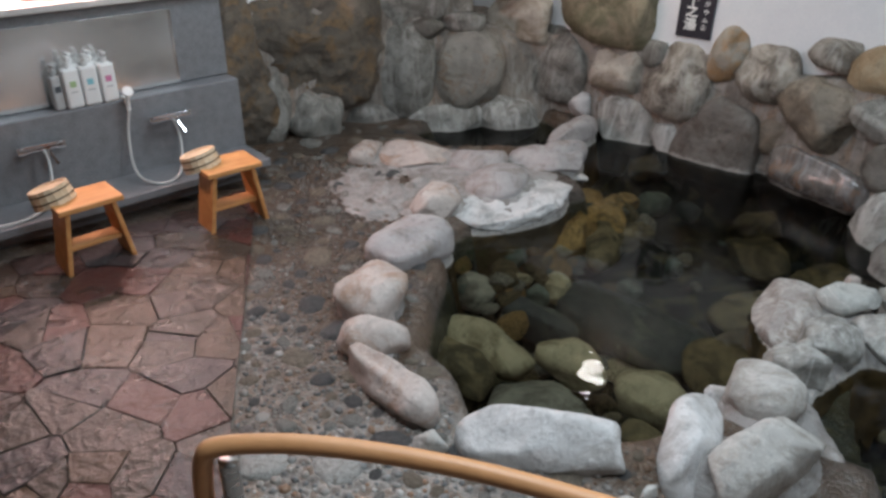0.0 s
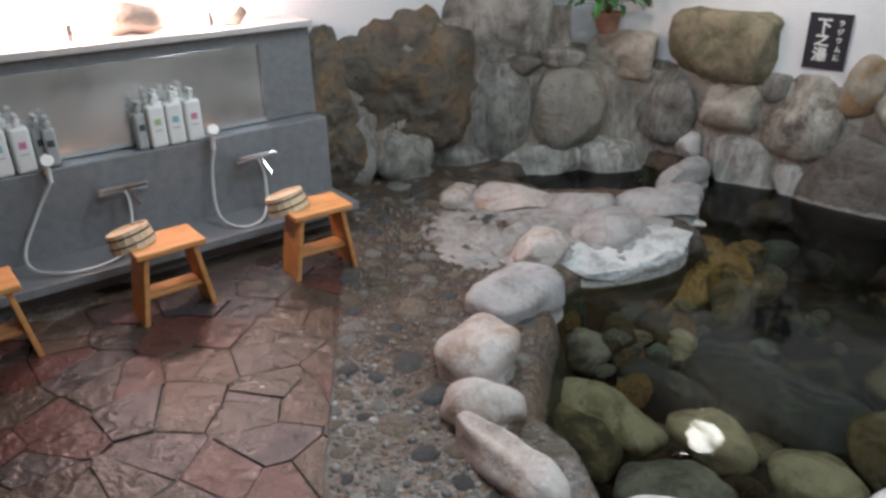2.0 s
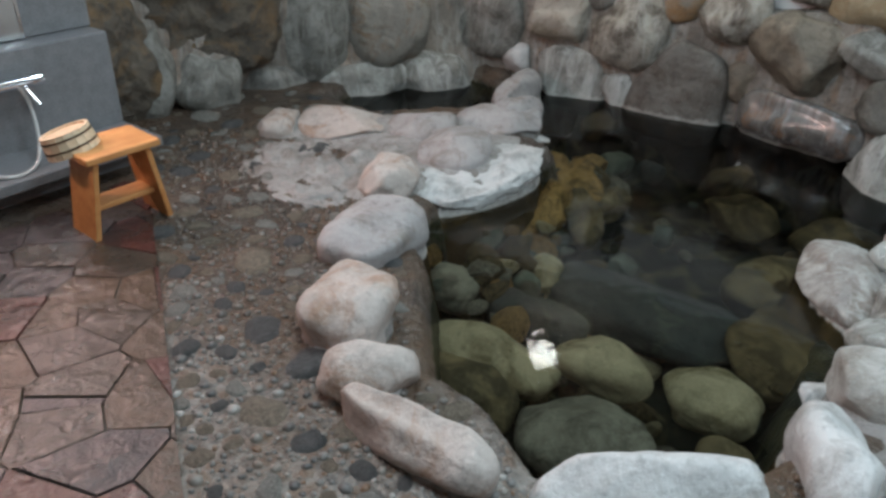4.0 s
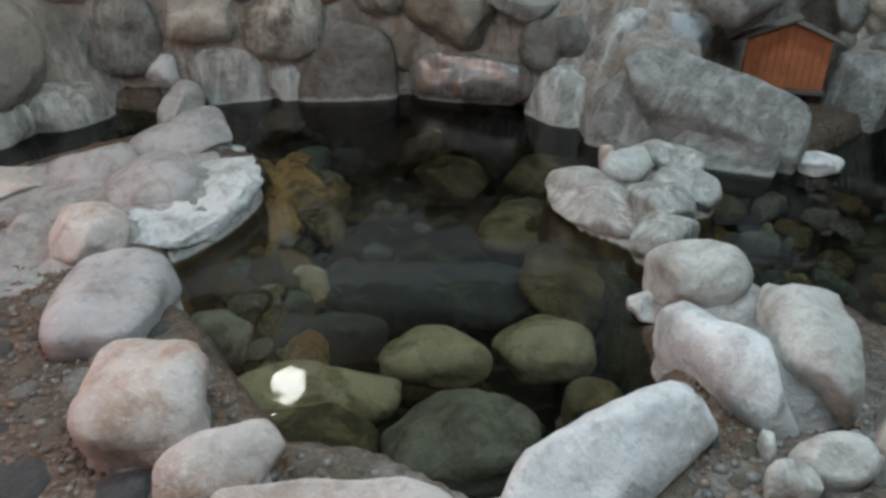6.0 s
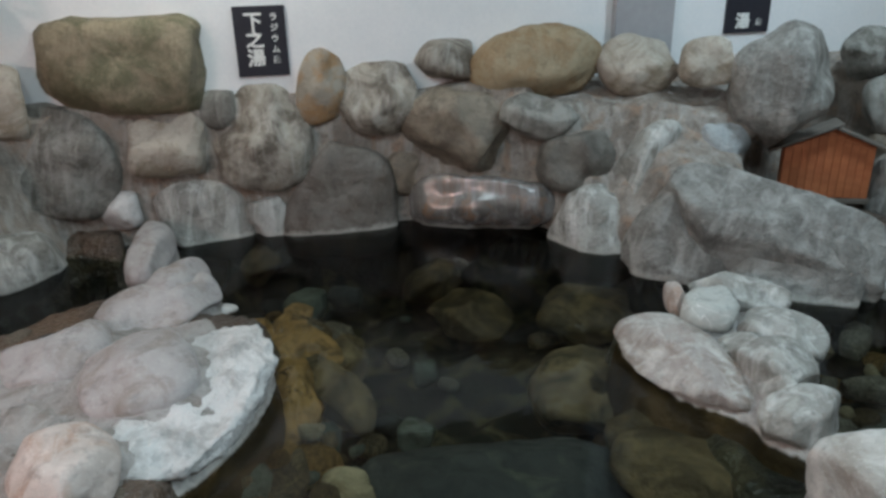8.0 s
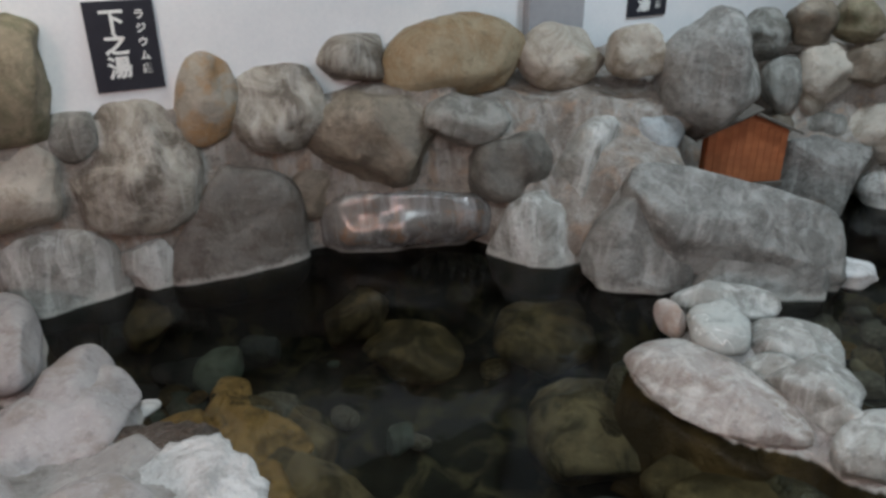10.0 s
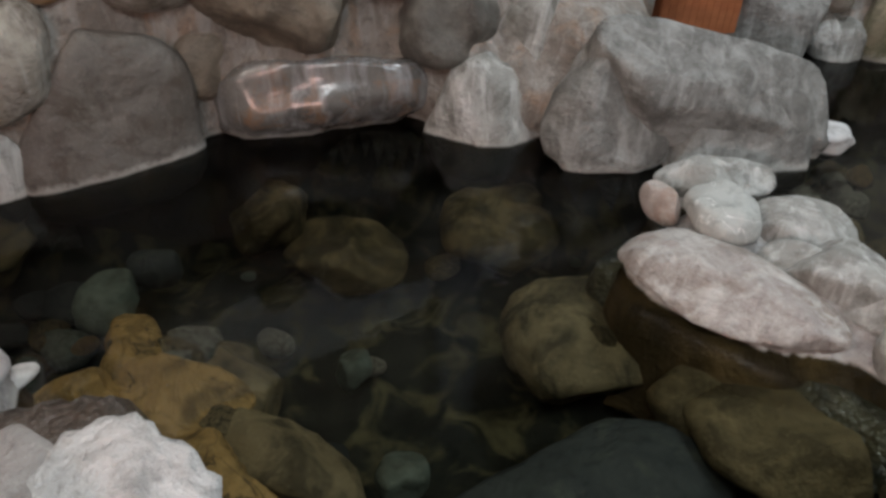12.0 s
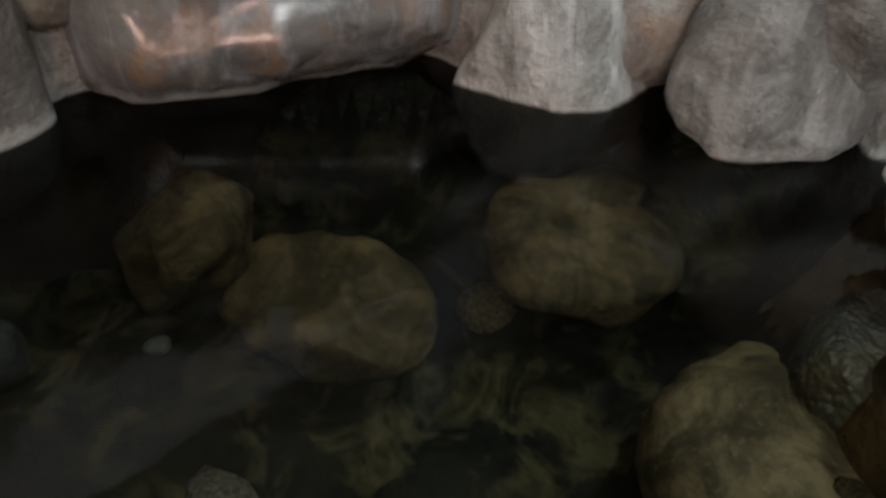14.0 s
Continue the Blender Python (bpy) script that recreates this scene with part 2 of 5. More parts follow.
def gravel_material():
    """Washed pebbles: each one its own tone."""
    n = Nodes("washed_gravel", False)
    rnd = n.t.nodes.new("ShaderNodeNewGeometry").outputs["Random Per Island"]
    c = n.mix(n.ramp(rnd, 0.0, 0.35), (0.10, 0.105, 0.11), (0.26, 0.255, 0.245))
    c = n.mix(n.ramp(rnd, 0.4, 0.7), c, (0.36, 0.33, 0.295))
    c = n.mix(n.ramp(rnd, 0.78, 0.80), c, (0.26, 0.155, 0.095))
    c = n.mix(n.ramp(rnd, 0.90, 0.92), c, (0.52, 0.50, 0.47))
    f = n.noise(120, 4, 0.65)
    up = n.t.nodes.new("ShaderNodeSeparateXYZ")
    n.t.links.new(n.t.nodes.new("ShaderNodeNewGeometry").outputs["Position"], up.inputs[0])
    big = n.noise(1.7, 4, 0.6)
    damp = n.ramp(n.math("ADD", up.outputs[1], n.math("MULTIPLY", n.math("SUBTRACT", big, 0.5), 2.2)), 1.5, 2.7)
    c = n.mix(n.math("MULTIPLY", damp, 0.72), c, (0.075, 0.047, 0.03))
    c = n.mix(n.ramp(f, 0.55, 0.78, 0, 0.4), c, (0.42, 0.40, 0.37))
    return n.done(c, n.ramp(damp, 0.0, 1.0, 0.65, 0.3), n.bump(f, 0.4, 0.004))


def flag_material():
    n = Nodes("red_flagstone")
    rnd = n.t.nodes.new("ShaderNodeObjectInfo").outputs["Random"]
    c = n.mix(n.ramp(rnd, 0.22, 0.30), (0.085, 0.028, 0.022), (0.058, 0.043, 0.032))
    c = n.mix(n.ramp(rnd, 0.48, 0.54), c, (0.050, 0.038, 0.038))
    c = n.mix(n.ramp(rnd, 0.72, 0.80), c, (0.075, 0.046, 0.027))
    f, g = n.noise(38, 5, 0.65), n.noise(6.5, 4, 0.6)
    wave = n.noise(17, 3, 0.55, distort=0.5)
    c = n.mix(n.ramp(g, 0.45, 0.7, 0, 0.65), c, (0.038, 0.029, 0.023))
    c = n.mix(n.ramp(f, 0.55, 0.8, 0, 0.35), c, (0.12, 0.085, 0.062))
    hgt = n.math("ADD", n.math("MULTIPLY", f, 0.5), n.math("ADD", n.math("MULTIPLY", g, 1.6), n.math("MULTIPLY", wave, 1.3)))
    return n.done(c, n.ramp(g, 0.35, 0.65, 0.42, 0.20), n.bump(hgt, 0.6, 0.014), None, 0.35)


def water_material():
    n = Nodes("spring_water", False)
    out = n.t.nodes["Material Output"]
    clear = n.t.nodes.new("ShaderNodeBsdfTransparent")
    clear.inputs[0].default_value = (0.71, 0.73, 0.685, 1)
    gloss = n.t.nodes.new("ShaderNodeBsdfGlossy")
    gloss.inputs["Roughness"].default_value = 0.0
    fres = n.t.nodes.new("ShaderNodeFresnel")
    fres.inputs["IOR"].default_value = 1.33
    bump = n.bump(n.noise(8, 2, 0.5, distort=0.6), 0.10, 0.02)
    n.t.links.new(bump, gloss.inputs["Normal"])
    n.t.links.new(bump, fres.inputs["Normal"])
    mix = n.t.nodes.new("ShaderNodeMixShader")
    n.t.links.new(fres.outputs[0], mix.inputs[0])
    n.t.links.new(clear.outputs[0], mix.inputs[1])
    n.t.links.new(gloss.outputs[0], mix.inputs[2])
    n.t.links.new(mix.outputs[0], out.inputs["Surface"])
    return n.m


def glow_material(name, colour, strength):
    n = Nodes(name, False)
    n.b.inputs["Emission Color"].default_value = (*colour, 1)
    n.b.inputs["Emission Strength"].default_value = strength
    return n.done(colour, 0.4)


def wood_material(name, a, b, rough=0.45):
    n = Nodes(name)
    grain = n.noise(26, 5, 0.6, stretch=(0.12, 1, 1), distort=0.4)
    pores = n.noise(160, 3, 0.6, stretch=(0.06, 1, 1))
    blot = n.noise(7, 3, 0.5)
    c = n.mix(n.ramp(grain, 0.35, 0.68), a, b)
    c = n.mix(n.ramp(blot, 0.5, 0.75, 0, 0.5), c, tuple(v * 0.7 for v in a))
    return n.done(c, n.ramp(blot, 0.3, 0.7, rough - 0.1, rough + 0.12), n.bump(n.math("ADD", grain, pores), 0.25, 0.002))


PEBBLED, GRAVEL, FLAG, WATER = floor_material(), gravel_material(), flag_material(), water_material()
MORTAR = rock_material("stained_mortar", (0.17, 0.145, 0.125), (0.29, 0.25, 0.215), (0.31, 0.215, 0.155), 0.22, 0.85, 1.6, streak=(0.40, 0.385, 0.36))
PLASTER = plain_material("white_plaster", (0.72, 0.73, 0.75), (0.80, 0.80, 0.81), 0.7, 60, 0.12)
# near-black base carries the dimming by deep water; the blotches are ochre stone
BED = rock_material("depth_darkened_bed", (0.010, 0.011, 0.009), (0.022, 0.022, 0.016), (0.10, 0.087, 0.044), 0.3, 0.7, limed=False)
GRANITE = plain_material("dark_granite", (0.155, 0.158, 0.168), (0.26, 0.264, 0.278), 0.38, 120, 0.15)
BOARDED = plain_material("brown_wall_boards", (0.20, 0.16, 0.12), (0.27, 0.22, 0.17), 0.6, 30, 0.2)
CEDAR = plain_material("pale_wall_boards", (0.44, 0.40, 0.35), (0.54, 0.49, 0.43), 0.6, 30, 0.2)
PALELEDGE = plain_material("pale_ledge_stone", (0.52, 0.50, 0.48), (0.62, 0.60, 0.58), 0.5, 50, 0.1)
CEILING = plain_material("painted_ceiling", (0.11, 0.09, 0.07), (0.15, 0.125, 0.10), 0.8, 30, 0.1)
HINOKI = wood_material("cypress_wood", (0.56, 0.24, 0.075), (0.70, 0.35, 0.13))
PAIL = wood_material("pail_wood", (0.66, 0.49, 0.31), (0.78, 0.64, 0.46))
COPPER = plain_material("dark_copper_band", (0.09, 0.06, 0.045), (0.14, 0.10, 0.07), 0.4, 60, 0.1, 0.8)
CHROME = plain_material("chrome", (0.75, 0.76, 0.78), (0.85, 0.85, 0.86), 0.12, 40, 0.02, 1.0)
HOSE = plain_material("ribbed_metal_hose", (0.50, 0.50, 0.49), (0.60, 0.60, 0.59), 0.38, 300, 0.2, 0.25)
BOTTLE = plain_material("white_bottle_plastic", (0.78, 0.78, 0.77), (0.84, 0.84, 0.83), 0.35, 20, 0.03)
GREYPLASTIC = plain_material("grey_bottle_plastic", (0.42, 0.43, 0.43), (0.50, 0.51, 0.51), 0.35, 20, 0.03)
GREEN_MARK = plain_material("green_label_ink", (0.35, 0.50, 0.25), (0.42, 0.56, 0.30), 0.5)
BLUE_MARK = plain_material("blue_label_ink", (0.20, 0.50, 0.58), (0.28, 0.58, 0.64), 0.5)
PINK_MARK = plain_material("pink_label_ink", (0.60, 0.18, 0.34), (0.66, 0.24, 0.40), 0.5)
DARK_MARK = plain_material("dark_label_ink", (0.05, 0.06, 0.07), (0.08, 0.09, 0.10), 0.5)
SIGN_BLACK = plain_material("black_sign_board", (0.012, 0.012, 0.02), (0.022, 0.022, 0.032), 0.5, 40, 0.05)
SIGN_WHITE = plain_material("white_sign_paint", (0.70, 0.70, 0.68), (0.82, 0.82, 0.80), 0.6, 60, 0.05)
HUT_RED = wood_material("red_brown_stained_wood", (0.36, 0.115, 0.045), (0.46, 0.16, 0.065), 0.55)
HUT_ROOF = wood_material("weathered_board", (0.10, 0.085, 0.07), (0.17, 0.15, 0.13), 0.7)
RAIL = plain_material("brown_vinyl_rail", (0.50, 0.24, 0.10), (0.58, 0.29, 0.13), 0.45, 25, 0.05)
STEEL = plain_material("brushed_steel", (0.45, 0.45, 0.45), (0.58, 0.58, 0.58), 0.3, 200, 0.1, 1.0, (1, 1, 0.1))
POST_GREY = plain_material("grey_painted_post", (0.30, 0.295, 0.31), (0.36, 0.355, 0.37), 0.6, 30, 0.1)
TERRACOTTA = plain_material("terracotta", (0.20, 0.10, 0.07), (0.28, 0.15, 0.10), 0.8, 40, 0.3)
LEAF = plain_material("green_leaf", (0.035, 0.13, 0.03), (0.07, 0.22, 0.05), 0.4, 18, 0.2)
STALK = plain_material("leaf_stalk", (0.06, 0.10, 0.03), (0.10, 0.14, 0.05), 0.6)
GLOBE = glow_material("lit_frosted_glass", (1.0, 0.95, 0.88), 30)
WARM_GLOBE = glow_material("lit_warm_glass", (1.0, 0.66, 0.56), 18)
TUBE = glow_material("lit_ceiling_diffuser", (1.0, 0.98, 0.95), 2.5)


def mirror_material():
    n = Nodes("fogged_mirror", False)
    f = n.noise(5, 4, 0.6)
    return n.done(n.mix(n.ramp(f, 0.3, 0.7), (0.74, 0.74, 0.74), (0.84, 0.84, 0.83)), n.ramp(f, 0.25, 0.75, 0.10, 0.26), None, 0.85)


MIRROR = mirror_material()


# ---- mesh tools ----
def mesh_object(name, bm, material, parent=None, label="", smooth=False):
    me = bpy.data.meshes.new(name)
    bm.to_mesh(me)
    bm.free()
    me.materials.append(material)
    if smooth:
        for p in me.polygons:
            p.use_smooth = True
    ob = new(name, me)
    if parent:
        ob.parent = parent
    if label:
        tagged(ob, label)
    return ob


def part(name, bm, material, parent, label="", smooth=False):
    return mesh_object(name, bm, material, parent, label, smooth)


def box(size, at=(0, 0, 0), turn=(0, 0, 0), bevel=0.0, bm=None):
    bm = bm or bmesh.new()
    made = bmesh.ops.create_cube(bm, size=1.0, matrix=pose(*at, *turn) @ Matrix.Diagonal((*size, 1)))
    if bevel:
        edges = list({e for v in made["verts"] for e in v.link_edges})
        bmesh.ops.bevel(bm, geom=edges, offset=bevel, segments=2, profile=0.5, affect="EDGES")
    return bm


def lathe(profile, at=(0, 0, 0), steps=24, bm=None):
    """A solid of turning: profile of (radius, height), closed at both ends."""
    bm = bm or bmesh.new()
    rings = []
    for r, z in profile:
        rings.append([bm.verts.new((at[0] + r * math.cos(math.tau * k / steps), at[1] + r * math.sin(math.tau * k / steps), at[2] + z)) for k in range(steps)])
    for lo, hi in zip(rings, rings[1:]):
        for k in range(steps):
            bm.faces.new((lo[k], lo[(k + 1) % steps], hi[(k + 1) % steps], hi[k]))
    bm.faces.new(rings[0][::-1])
    bm.faces.new(rings[-1])
    return bm


def tube(points, radius, steps=12, bm=None, smooth_rounds=3):
    """A round pipe along a line whose corners are rounded."""
    pts = [Vector(p) for p in points]
    for _ in range(smooth_rounds):
        cut = [pts[0]]
        for a, b in zip(pts, pts[1:]):
            cut += [a.lerp(b, 0.25), a.lerp(b, 0.75)]
        pts = cut + [pts[-1]]
    bm = bm or bmesh.new()
    rings, side = [], None
    for i, p in enumerate(pts):
        way = (pts[min(i + 1, len(pts) - 1)] - pts[max(i - 1, 0)]).normalized()
        if side is None:
            side = way.orthogonal().normalized()
        side = (side - way * side.dot(way)).normalized()
        other = way.cross(side)
        rings.append([bm.verts.new(p + radius * (side * math.cos(math.tau * k / steps) + other * math.sin(math.tau * k / steps))) for k in range(steps)])
    for lo, hi in zip(rings, rings[1:]):
        for k in range(steps):
            bm.faces.new((lo[k], lo[(k + 1) % steps], hi[(k + 1) % steps], hi[k]))
    bm.faces.new(rings[0][::-1])
    bm.faces.new(rings[-1])
    return bm


def rock_mesh(half, p=2.4, seed=0, rough=1.0, detail=4, facets=6, crag=0.0, taper=0.0):
    """A weathered boulder: a rounded block of the given half sizes, with worn facets and lumps."""
    rng = random.Random(seed * 7 + 3)
    cuts = []
    for _ in range(facets):
        d = Vector((rng.gauss(0, 1), rng.gauss(0, 1), rng.gauss(0, 1))).normalized()
        cuts.append((d, rng.uniform(0.70, 0.90)))
    off = Vector((rng.uniform(-50, 50), rng.uniform(-50, 50), rng.uniform(-50, 50)))
    skew = Vector((rng.uniform(-0.14, 0.14), rng.uniform(-0.1, 0.1), rng.uniform(-0.12, 0.12)))
    bm = bmesh.new()
    bmesh.ops.create_icosphere(bm, subdivisions=detail, radius=1.0)
    size = (half[0] + half[1] + half[2]) / 3
    for v in bm.verts:
        d = v.co.normalized()
        q = d / (abs(d.x) ** p + abs(d.y) ** p + abs(d.z) ** p) ** (1 / p)
        for way, lim in cuts:
            over = q.dot(way) - lim
            if over > 0:
                q = q - way * over * 0.95
        q = Vector((q.x * (1 + skew.x * q.z), q.y * (1 + skew.y * q.x), q.z * (1 + skew.z * q.x)))
        q.x *= 1 - taper * q.z
        w = Vector((q.x * half[0], q.y * half[1], q.z * half[2]))
        lump = noise.noise(d * 1.3 + off) * (0.10 if p < 4 else 0.04) + noise.noise(w * 9 + off) * (0.07 if p < 4 else 0.045)
        lump += rough * noise.noise(w * 20 + off) * 0.030
        if detail > 4 or max(half) < 0.16:
            lump += rough * noise.noise(w * 48 + off) * 0.012
        if crag:
            near = noise.voronoi(w * 26 + off)[0]
            lump += crag * (0.35 - near[0] + 0.4 * (near[1] - near[0]))
        v.co = w + d * lump * size
    return bm


def stone(owner, name, at, half, turn, material, p=2.4, seed=0, rough=1.0, detail=4, facets=6, crag=0.0, taper=0.0):
    ob = part(name, rock_mesh(half, p, seed, rough, detail, facets, crag, taper), material, owner, smooth=True)
    ob.matrix_world = pose(*at, *turn)
    return ob


# ---- large structure ----
E = Vector((0.26996, 0.96287, 0.0))
NRM = Vector((0.96287, -0.26996, 0.0))
BATH_TURN = math.degrees(math.atan2(E.y, E.x))
WASH = Vector((-1.1337, 2.4671, 0.0))
WASH_POSE = Matrix.Translation(WASH) @ pose(0, 0, 0, 0, 0, BATH_TURN)


def wash(s, n, z):
    """A place by the washing wall: s along it, n out from it, z up."""
    return WASH + E * s + NRM * n + Vector((0, 0, z))


POOLS = [
    [(1.47, 2.22), (1.26, 2.42), (1.05, 2.50), (0.90, 2.85), (0.78, 3.1), (0.60, 3.38), (0.66, 3.6), (0.98, 4.34), (0.72, 4.5), (0.70, 4.8), (0.74, 5.5), (1.9, 5.6), (2.5, 5.15),
     (2.85, 4.75), (2.95, 4.3), (3.4, 3.95), (4.4, 4.5), (4.9, 3.9), (4.9, 1.2), (3.1, 1.2), (2.82, 2.3), (2.62, 2.95), (2.52, 3.3), (2.50, 3.75), (2.42, 3.97), (2.30, 3.97), (2.28, 3.4), (2.16, 2.9), (2.10, 2.58), (1.85, 2.30)],
    [(-0.5, 4.55), (-0.03, 4.42), (0.50, 4.75), (0.60, 5.25), (0.27, 5.5), (-0.2, 5.3)],
]


def inside(poly, x, y):
    hit = False
    for (ax, ay), (bx, by) in zip(poly, poly[1:] + poly[:1]):
        if (ay > y) != (by > y) and x < (bx - ax) * (y - ay) / (by - ay) + ax:
            hit = not hit
    return hit


def edge_distance(poly, x, y):
    best = 9.0
    for (ax, ay), (bx, by) in zip(poly, poly[1:] + poly[:1]):
        dx, dy = bx - ax, by - ay
        k = max(0.0, min(1.0, ((x - ax) * dx + (y - ay) * dy) / (dx * dx + dy * dy)))
        best = min(best, math.hypot(x - ax - k * dx, y - ay - k * dy))
    return best


def ground_height(x, y):
    z = 0.008 * noise.noise(Vector((x * 3, y * 3, 0)))
    for poly in POOLS:
        d = edge_distance(poly, x, y)
        if inside(poly, x, y):
            k = min(1.0, d / 0.20)
            z = -0.56 * k * k * (3 - 2 * k) + 0.05 * noise.noise(Vector((x * 5, y * 5, 3)))
        elif d < 0.3:
            z += 0.012 * (1 - d / 0.3)
    for x0, x1, y0, y1, deep in ((2.05, 2.72, 2.75, 4.15, 0.14), (0.45, 0.95, 4.45, 5.6, 0.36)):
        k = min((x - x0) / 0.05, (x1 - x) / 0.05, (y - y0) / 0.2, (y1 - y) / 0.1)
        if k > 0:
            z = min(z, -deep * min(1.0, k))
    return z


def ground():
    step, x0, y0, nx, ny = 0.035, -2.0, -1.4, 200, 214
    zs = [[ground_height(x0 + i * step, y0 + j * step) for j in range(ny)] for i in range(nx)]
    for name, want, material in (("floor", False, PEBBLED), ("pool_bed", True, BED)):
        verts, faces, index = [], [], {}
        for i in range(nx - 1):
            for j in range(ny - 1):
                quad = [(i, j), (i + 1, j), (i + 1, j + 1), (i, j + 1)]
                if (min(zs[a][b] for a, b in quad) < -0.36) != want:
                    continue
                ids = []
                for a, b in quad:
                    if (a, b) not in index:
                        index[(a, b)] = len(verts)
                        verts.append((x0 + a * step, y0 + b * step, zs[a][b]))
                    ids.append(index[(a, b)])
                faces.append(ids)
        me = bpy.data.meshes.new(name)
        me.from_pydata(verts, [], faces)
        me.materials.append(material)
        for p in me.polygons:
            p.use_smooth = True
        yield new(name, me)


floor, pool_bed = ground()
tagged(floor, "wet floor of pebbles set in grey-brown concrete", "floor", kind="structure")
tagged(pool_bed, "stone bed under the clear bath water, coloured dark for depth", "pool bed", kind="structure")

bm = bmesh.new()
bmesh.ops.create_grid(bm, x_segments=2, y_segments=2, size=0.5, matrix=pose(2.2, 3.5, -0.08) @ Matrix.Diagonal((6.4, 4.9, 1, 1)))
tagged(mesh_object("water", bm, WATER), "clear still hot spring water in a rock bath", "water", kind="structure")

SIGN_TURN = -6.84


def sign_wall(x, out, z):
    """A place by the sign wall: x of the plan, out into the room from its face, z up."""
    a = radians(SIGN_TURN)
    base = Vector((x, 5.5 - 0.12 * (x - 1.08), z))
    return base + Vector((math.sin(a), -math.cos(a), 0)) * out


def slab(name, a, b, z0, z1, thick, material, label, category):
    """An upright wall from a to b on the plan, with its thickness to the left of that way."""
    a, b = Vector((*a, 0)), Vector((*b, 0))
    way = (b - a).normalized()
    mid = (a + b) / 2 + Vector((-way.y, way.x, 0)) * thick / 2
    bm = box(((b - a).length, thick, z1 - z0), (mid.x, mid.y, (z0 + z1) / 2), (0, 0, math.degrees(math.atan2(way.y, way.x))))
    return tagged(mesh_object(name, bm, material), label, category, kind="structure")


slab("pool_wall", (-1.9, 5.858), (5.3, 4.994), -0.62, -0.10, 0.15, BED, "stone wall of the bath under water, coloured dark for depth", "wall")
slab("wall_north", (-1.9, 5.858), (5.3, 4.994), -0.10, 1.25, 0.15, PLASTER, "white plastered wall above the stacked rocks", "wall")
# added above the view so the water mirrors something dark
slab("wall_north_upper", (-1.9, 5.858), (5.3, 4.994), 1.25, 2.6, 0.15, BOARDED, "unseen dark boards added above the white plaster to darken water reflections", "wall")
up = wash(-3.6, -0.34, 0)
vp = wash(3.0, -0.34, 0)
slab("wall_west", (up.x, up.y), (vp.x, vp.y), -0.1, 2.6, 0.15, PLASTER, "white wall above the washing place", "wall")
# out of view; its pale tone serves as a reflector for the mirror
slab("wall_east", (5.0, 5.2), (5.0, -1.5), -0.62, 2.6, 0.15, CEDAR, "unseen side wall, made pale to brighten the mirror", "wall")
slab("wall_south", (5.1, -1.3), (-2.6, -1.3), -0.1, 2.6, 0.15, BOARDED, "plain dark boarded rear wall", "wall")
tagged(mesh_object("ceiling", box((8.4, 8.4, 0.12), (1.4, 2.2, 2.66)), CEILING), "plain painted ceiling", "ceiling", kind="structure")

rock_wall = tagged(new("rock_wall"), "wall of rounded natural boulders bedded in rough mortar", "rock wall", kind="structure")
pool_rim = tagged(new("pool_rim"), "rim of smooth whitish lime-crusted boulders round the bath", "pool rim", kind="structure")

# each boulder: place, half sizes, turn
stone(rock_wall, "stone", (0.627, 5.569, 0.750), (0.446, 0.170, 0.216), (-6, 1, -7), TAN, p=3.6, seed=1, facets=7)
stone(rock_wall, "stone", (-0.088, 5.558, 0.592), (0.301, 0.140, 0.207), (-6, -7, -2), PALE, p=3.4, seed=2, facets=4)
stone(rock_wall, "stone", (0.721, 5.524, 0.409), (0.209, 0.140, 0.176), (-6, 6, -8), PALE, p=2.8, seed=3)
stone(rock_wall, "stone", (0.973, 5.507, 0.542), (0.099, 0.080, 0.105), (-6, -3, -7), GREY, seed=4)
stone(rock_wall, "stone", (1.159, 5.470, 0.392), (0.229, 0.160, 0.259), (-6, 1, -7), SPOT, p=2.9, seed=5)
stone(rock_wall, "stone", (1.458, 5.456, 0.609), (0.119, 0.100, 0.184), (-6, 11, -8), RUST, p=2.3, seed=6)
stone(rock_wall, "stone", (1.732, 5.416, 0.546), (0.217, 0.140, 0.169), (-6, 2, -7), SPOT, p=2.6, seed=7)
stone(rock_wall, "stone", (2.072, 5.391, 0.701), (0.160, 0.120, 0.117), (-6, 5, -7), SPOT, p=2.6, seed=8)
stone(rock_wall, "stone", (2.474, 5.223, 0.688), (0.325, 0.170, 0.182), (-9, -7, -20), OCHRE, p=2.4, seed=9)
stone(rock_wall, "stone", (0.248, 5.574, 0.342), (0.267, 0.180, 0.264), (-6, 9, -8), GREY, p=2.8, seed=10)
stone(rock_wall, "stone", (0.224, 5.573, -0.053), (0.189, 0.130, 0.162), (-6, 15, -8), GREY, p=2.2, seed=11)
stone(rock_wall, "stone", (0.480, 5.522, 0.102), (0.095, 0.090, 0.097), (-6, 1, -7), WHITE, seed=12, rough=1.6)
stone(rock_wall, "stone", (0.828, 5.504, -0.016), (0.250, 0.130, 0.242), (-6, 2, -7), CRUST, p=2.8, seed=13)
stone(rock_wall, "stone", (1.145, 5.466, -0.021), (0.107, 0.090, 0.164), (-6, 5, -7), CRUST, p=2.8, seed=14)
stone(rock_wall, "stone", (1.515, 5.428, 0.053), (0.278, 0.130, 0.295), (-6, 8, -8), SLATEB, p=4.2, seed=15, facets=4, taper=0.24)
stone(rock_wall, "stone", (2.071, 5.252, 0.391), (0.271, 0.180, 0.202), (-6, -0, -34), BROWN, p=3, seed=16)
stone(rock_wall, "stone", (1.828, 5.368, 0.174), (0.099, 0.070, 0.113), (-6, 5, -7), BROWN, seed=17)
